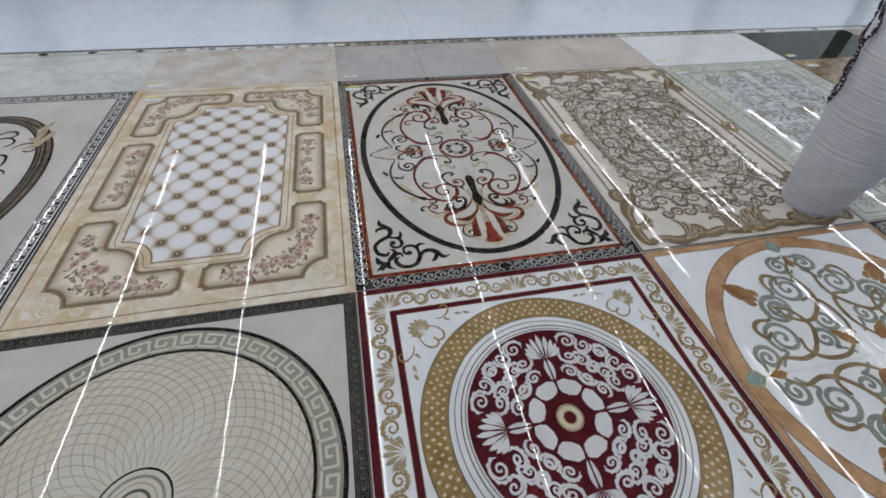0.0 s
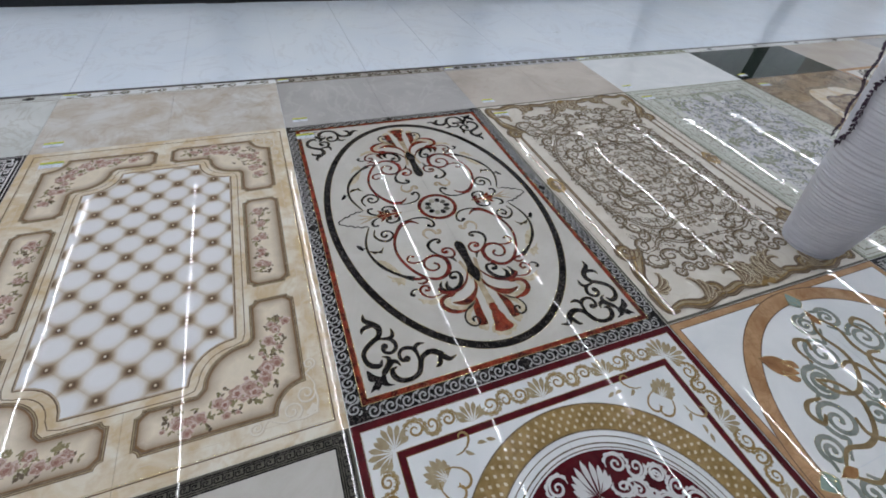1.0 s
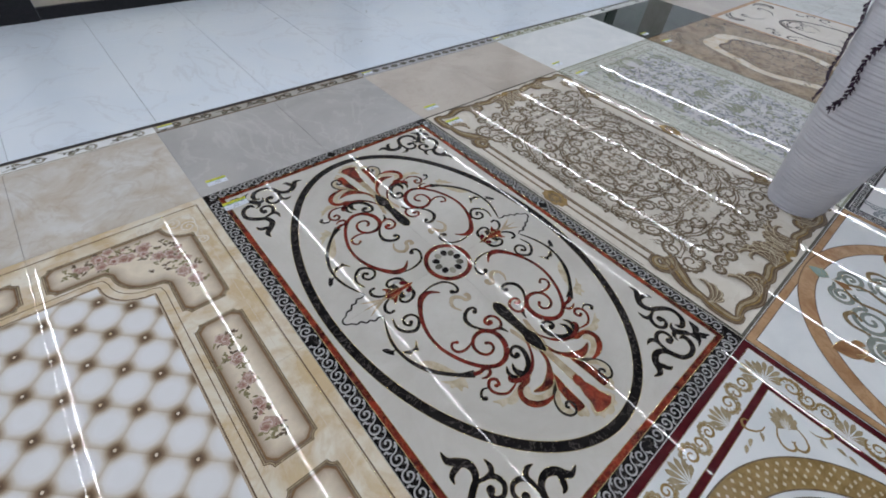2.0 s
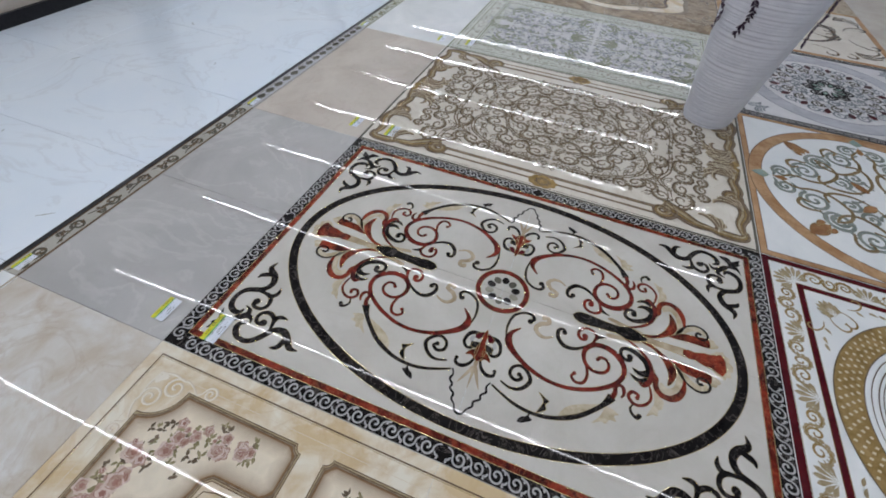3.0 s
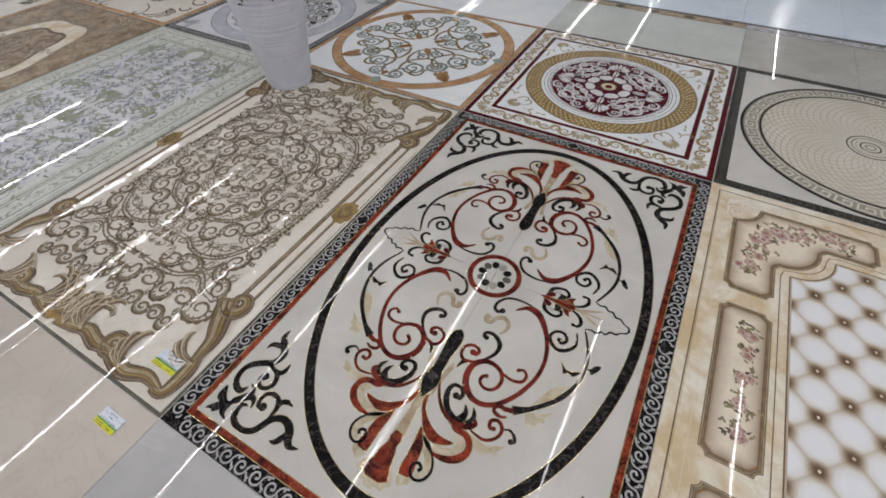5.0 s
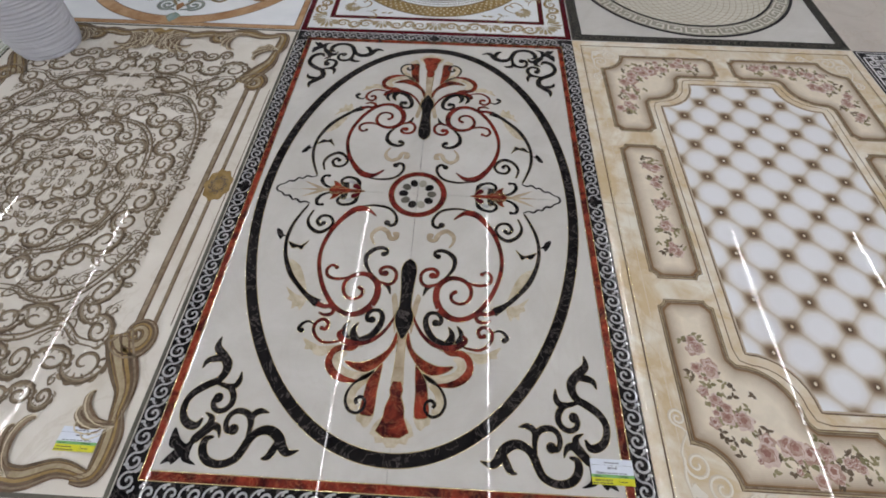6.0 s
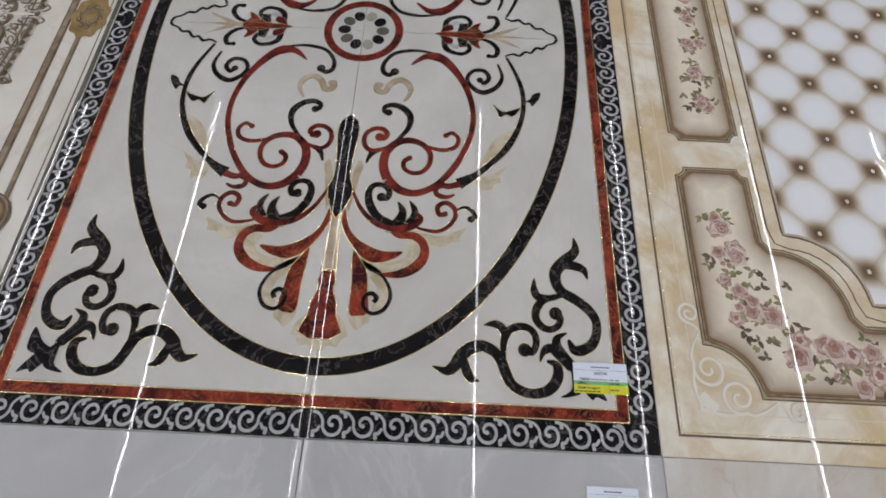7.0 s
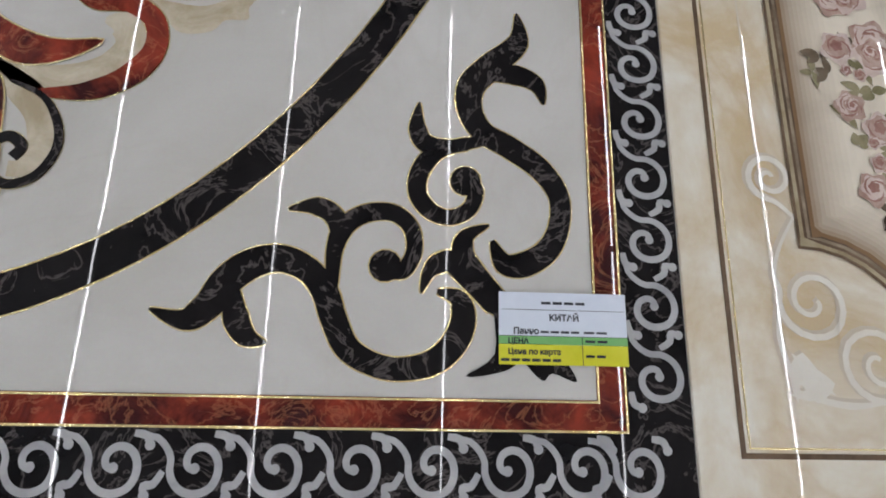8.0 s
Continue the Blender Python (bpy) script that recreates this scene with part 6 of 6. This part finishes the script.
# ---- white aisles ----
aisle = thing("pavement", 0, 0, 0, "white glossy aisle floor of large tiles", "aisle floor", "", "structure")
for y0 in (2.5, 3.7, -3.117, -4.317):
    for i in range(-9, 15):
        x = 0.03 + 0.6 * i
        bm = bmesh.new()
        slab(bm, x + 0.0008, y0 + 0.0008, x + 0.5992, y0 + 1.1992, -0.003)
        part("aisle_tile", bm, AISLE, aisle)
for nm, c in (("aisle_bed", (X0 + 0.01, 4.9, X1 - 0.01, Y1 - 0.01)), ("aisle_bed", (X0 + 0.01, Y0 + 0.01, X1 - 0.01, -4.317)), ("aisle_bed", (X0 + 0.01, -4.316, -5.37, 4.899)), ("aisle_bed", (9.03, -4.316, X1 - 0.01, 4.899))):
    bm = bmesh.new()
    slab(bm, *c, -0.003)
    part(nm, bm, AISLE, aisle)
rnd = random.Random(12)
for x, y, a, ln in ((-1.81, 3.707, 0, 0.10), (-0.29, 3.789, 2, 0.06), (0.07, 3.692, 8, 0.07), (0.40, 3.71, -40, 0.05), (-1.15, 3.53, 10, 0.03), (0.93, 3.95, 70, 0.04), (-1.12, 3.30, 5, 0.025), (1.20, 3.62, -35, 0.06), (0.55, 3.25, 15, 0.03), (0.30, 2.62, -50, 0.16), (0.62, 2.53, 30, 0.05), (1.9, 3.4, 60, 0.05), (2.6, 3.1, -20, 0.06), (-2.6, 3.1, 30, 0.05), (1.5, 2.9, 10, 0.03)):
    bm = bmesh.new()
    p = vine(x - ln / 2, y, a + rnd.uniform(-4, 4), [(rnd.uniform(-14, 14), ln * 4.5, ln * 4.5)], 2)
    stroke(bm, p, (0.0015, 0.004, 0.0035, 0.001), -0.003 + LAY)
    part("scuff_mark", bm, OLIVE, aisle, "dark scuff on the white tile")

# ---- tall vase ----
VASE_R, VASE_H = (0.122, 0.14), 0.96


def vase_radius(z):
    return VASE_R[0] + VASE_R[1] * z


def lathe(bm, prof, n=64, cap=False):
    rows = [[bm.verts.new((r * math.cos(2 * math.pi * k / n), r * math.sin(2 * math.pi * k / n), z)) for k in range(n)] for r, z in prof]
    for a, b2 in zip(rows, rows[1:]):
        for k in range(n):
            bm.faces.new((a[k], a[(k + 1) % n], b2[(k + 1) % n], b2[k])).smooth = True
    if cap:
        bm.faces.new(rows[0][::-1])


vase = thing("floor_vase", 2.225, 0.175, 0, "tall flared white ribbed floor vase standing on the tiles", "vase")
rnd = random.Random(4)
prof, z = [(0.112, 0.014), (0.121, 0.018)], 0.022
while z < VASE_H - 0.02:
    step, swell = rnd.choice((0.006, 0.011, 0.017, 0.024)), rnd.choice((0.0002, 0.0005, 0.0009, 0.0019))
    r = vase_radius(z)
    prof += [(r - 0.0006, z), (r + swell, z + step * 0.35), (r + swell * 0.9, z + step * 0.65), (r, z + step * 0.97)]
    z += step
bm = bmesh.new()
lathe(bm, prof, 64, True)
part("body", bm, VASE_WHITE, vase, "white body with uneven thrown ribs")
bm = bmesh.new()
lathe(bm, [(0.100, 0.0005), (0.114, 0.0005), (0.118, 0.004), (0.118, 0.013), (0.111, 0.015)], 48, True)
part("foot_ring", bm, VASE_WHITE, vase)
top = vase_radius(VASE_H)
bm = bmesh.new()
lathe(bm, [(top - 0.004, VASE_H - 0.022), (top + 0.006, VASE_H - 0.016), (top + 0.008, VASE_H - 0.006), (top + 0.002, VASE_H), (top - 0.012, VASE_H - 0.004), (top - 0.030, VASE_H - 0.10), (vase_radius(0.40) - 0.02, 0.40), (0.02, 0.38)], 64)
part("rim", bm, VASE_WHITE, vase, "rounded rim and hollow inside")


def trailing_sprig(angle, end, seed, lift=0.010):
    """A dark dried branch that comes over the rim and hangs down the vase."""
    rnd = random.Random(seed)
    a = radians(angle)
    ob = thing("dried_branch", 2.225, 0.175, 0, "dark purple dried branch hanging over the vase rim", "dried branch", "trailing branches")
    path = [Vector((math.cos(a) * r, math.sin(a) * r, z)) for r, z in ((0.05, 0.80), (0.16, 1.00), (top + 0.01, 1.03))]
    n = 30
    for i in range(n + 1):
        z = VASE_H + 0.02 - (VASE_H + 0.02 - end) * i / n
        w = a + 0.05 * math.sin(i * 0.5 + seed) - 0.004 * i
        r = vase_radius(z) + lift + 0.004 * math.sin(i * 0.9)
        path.append(Vector((math.cos(w) * r, math.sin(w) * r, z)))
    bm = bmesh.new()
    rows = []
    for i, p in enumerate(path):
        t = (path[min(i + 1, len(path) - 1)] - path[max(i - 1, 0)]).normalized()
        u = t.orthogonal().normalized()
        v = t.cross(u)
        rad = 0.0028 * (1 - 0.6 * i / len(path))
        rows.append([bm.verts.new(p + (u * math.cos(k * math.pi / 2.5) + v * math.sin(k * math.pi / 2.5)) * rad) for k in range(5)])
    for x, y in zip(rows, rows[1:]):
        for k in range(5):
            bm.faces.new((x[k], x[(k + 1) % 5], y[(k + 1) % 5], y[k]))
    part("stem", bm, TWIG, ob)
    bm = bmesh.new()
    for i in range(4, len(path) - 1):
        for s in (1, -1, 1):
            p = path[i] + (path[i + 1] - path[i]) * rnd.random()
            d = (path[i + 1] - path[i]).normalized()
            side = d.cross(Vector((math.cos(a), math.sin(a), 0))) * s
            out = Vector((math.cos(a), math.sin(a), 0))
            tip = p + d * rnd.uniform(0.008, 0.022) + side * rnd.uniform(0.008, 0.018) + out * rnd.uniform(0.0, 0.006)
            m = (p + tip) / 2 + out * 0.003
            wv = d.cross(tip - p).normalized().cross(tip - p).normalized() * 0.0055
            vs = [bm.verts.new(q) for q in (p, m + wv, tip, m - wv, m + out * 0.006)]
            for f in ((0, 1, 4), (1, 2, 4), (2, 3, 4), (3, 0, 4)):
                bm.faces.new([vs[k] for k in f])
    tagged(part("bud", bm, TWIG, ob, "small dark purple buds"), kind="stuff")
    return ob


trailing_sprig(113, 0.47, 1)
trailing_sprig(155, 0.48, 2)
trailing_sprig(258, 0.46, 3)

# ---- price tags ----
TAG_W, TAG_H = 0.095, 0.052


def price_tag(x, y, words=False, size=1.0):
    """A paper price tag read from the far aisle: white head, green and yellow rows."""
    ob = thing("price_tag", x, y, 0.0036, "white paper price tag with green and yellow rows lying on tile", "price tag", "price tags")
    ob.rotation_euler = (0, 0, radians(180 + (0 if words else random.Random(int(x * 100)).uniform(-3, 3))))
    ob.scale = (size, size, 1)
    w, h = TAG_W / 2, TAG_H / 2
    for nm, y0, y1, mat in (("head", -h + 0.0205, h, PAPER), ("green_band", -h + 0.0145, -h + 0.0203, PAPER_GREEN), ("yellow_band", -h, -h + 0.0143, PAPER_YELLOW)):
        bm = bmesh.new()
        slab(bm, -w, y0, w, y1, 0.0002, 0.0003, 0.00005)
        part(nm, bm, mat, ob)
    bm = bmesh.new()
    for x0, y0, x1, y1 in ((-w + 0.002, 0.0130, w - 0.002, 0.0134), (0.0135, -h, 0.0140, -h + 0.0203), (-w, -h + 0.0201, w, -h + 0.0205)):
        quad(bm, x0, y0, x1, y1, 0.0004)
    part("rule", bm, INK, ob)

    def bars(spots):
        bm = bmesh.new()
        for x0, y0, ln, hh in spots:
            n = max(1, round(ln / 0.008))
            for k in range(n):
                quad(bm, x0 + ln * k / n, y0 + 0.15 * hh, x0 + ln * (k + 0.82) / n, y0 + 0.80 * hh, 0.0004)
        part("text_bar", bm, INK, ob)
    rows = [(-0.016, 0.0168, 0.034, 0.0030), (-0.017, -0.0038, 0.030, 0.0024), (0.0150, -0.0038, 0.019, 0.0024), (0.016, -0.0102, 0.018, 0.0028), (0.016, -0.0208, 0.016, 0.0030), (-0.046, -0.0242, 0.045, 0.0032)]
    if words:
        bars(rows)
        for text, tx, ty, s in (("КИТАЙ", -0.0105, 0.0055, 0.0064), ("Панно", -0.037, -0.0042, 0.0062), ("ЦЕНА", -0.041, -0.0112, 0.0056), ("Цена по карте", -0.041, -0.0186, 0.0056)):
            cu = bpy.data.curves.new("lettering", "FONT")
            cu.body, cu.size, cu.offset = text, s, 0.00022
            cu.materials.append(INK)
            t = new("lettering", cu)
            t.parent = ob
            t.location = (tx, ty, 0.00045)
    else:
        bars(rows + [(-0.0095, 0.0060, 0.019, 0.0036), (-0.036, -0.0038, 0.016, 0.0024), (-0.041, -0.0106, 0.016, 0.0030), (-0.041, -0.0182, 0.036, 0.0028)])
    return ob


price_tag(0.0950, 1.679, True)
for k in (-2, -1, 1, 2, 3):
    price_tag(1.2 * k + 0.122, 1.676)
for k in (-2, -1, 0, 1, 2, 3):
    price_tag(1.2 * k + 0.09 + (0.025 if k == 1 else 0), 1.871, False, 0.88)
for k in (-1, 0, 1, 2):
    price_tag(1.2 * k + 0.05, 2.438, False, 0.72)

# ---- display boards along the far aisle ----
def display_board(x, samples):
    ob = thing("display_board", x, 4.27, -0.003, "black framed display board with tall pale tile samples", "display board", "display boards")
    W, H = 2.6, 1.92
    bm = bmesh.new()
    box(bm, 0.14, 0.0, 0.0, W - 0.14, 0.06, 0.075)
    part("bottom_rail", bm, POWDER, ob, "black bottom rail")
    bm = bmesh.new()
    box(bm, 0.14, 0.0, H - 0.06, W - 0.14, 0.06, H)
    part("top_rail", bm, POWDER, ob)
    bm = bmesh.new()
    box(bm, -0.139, -0.02, 0.0, 0.139, 0.12, H)
    bmesh.ops.bevel(bm, geom=bm.edges[:], offset=0.006, segments=2, affect="EDGES")
    part("post", bm, POWDER, ob, "black post")
    step = (W - 0.28) / len(samples)
    for i, mat in enumerate(samples):
        bm = bmesh.new()
        box(bm, 0.141 + i * step, 0.022, 0.0755, 0.139 + (i + 1) * step, 0.036, H - 0.0605)
        part("sample_panel", bm, mat, ob)
    return ob


for x, samples in ((-8.13, (BEIGE, WHITE)), (-5.53, (WHITE, PALE)), (-2.93, (LILAC, LILAC)), (-0.33, (IVORY2, BEIGE)), (2.27, (WHITE, WHITE)), (4.87, (PALE, WHITE)), (7.47, (WHITE, BEIGE))):
    display_board(x, samples)
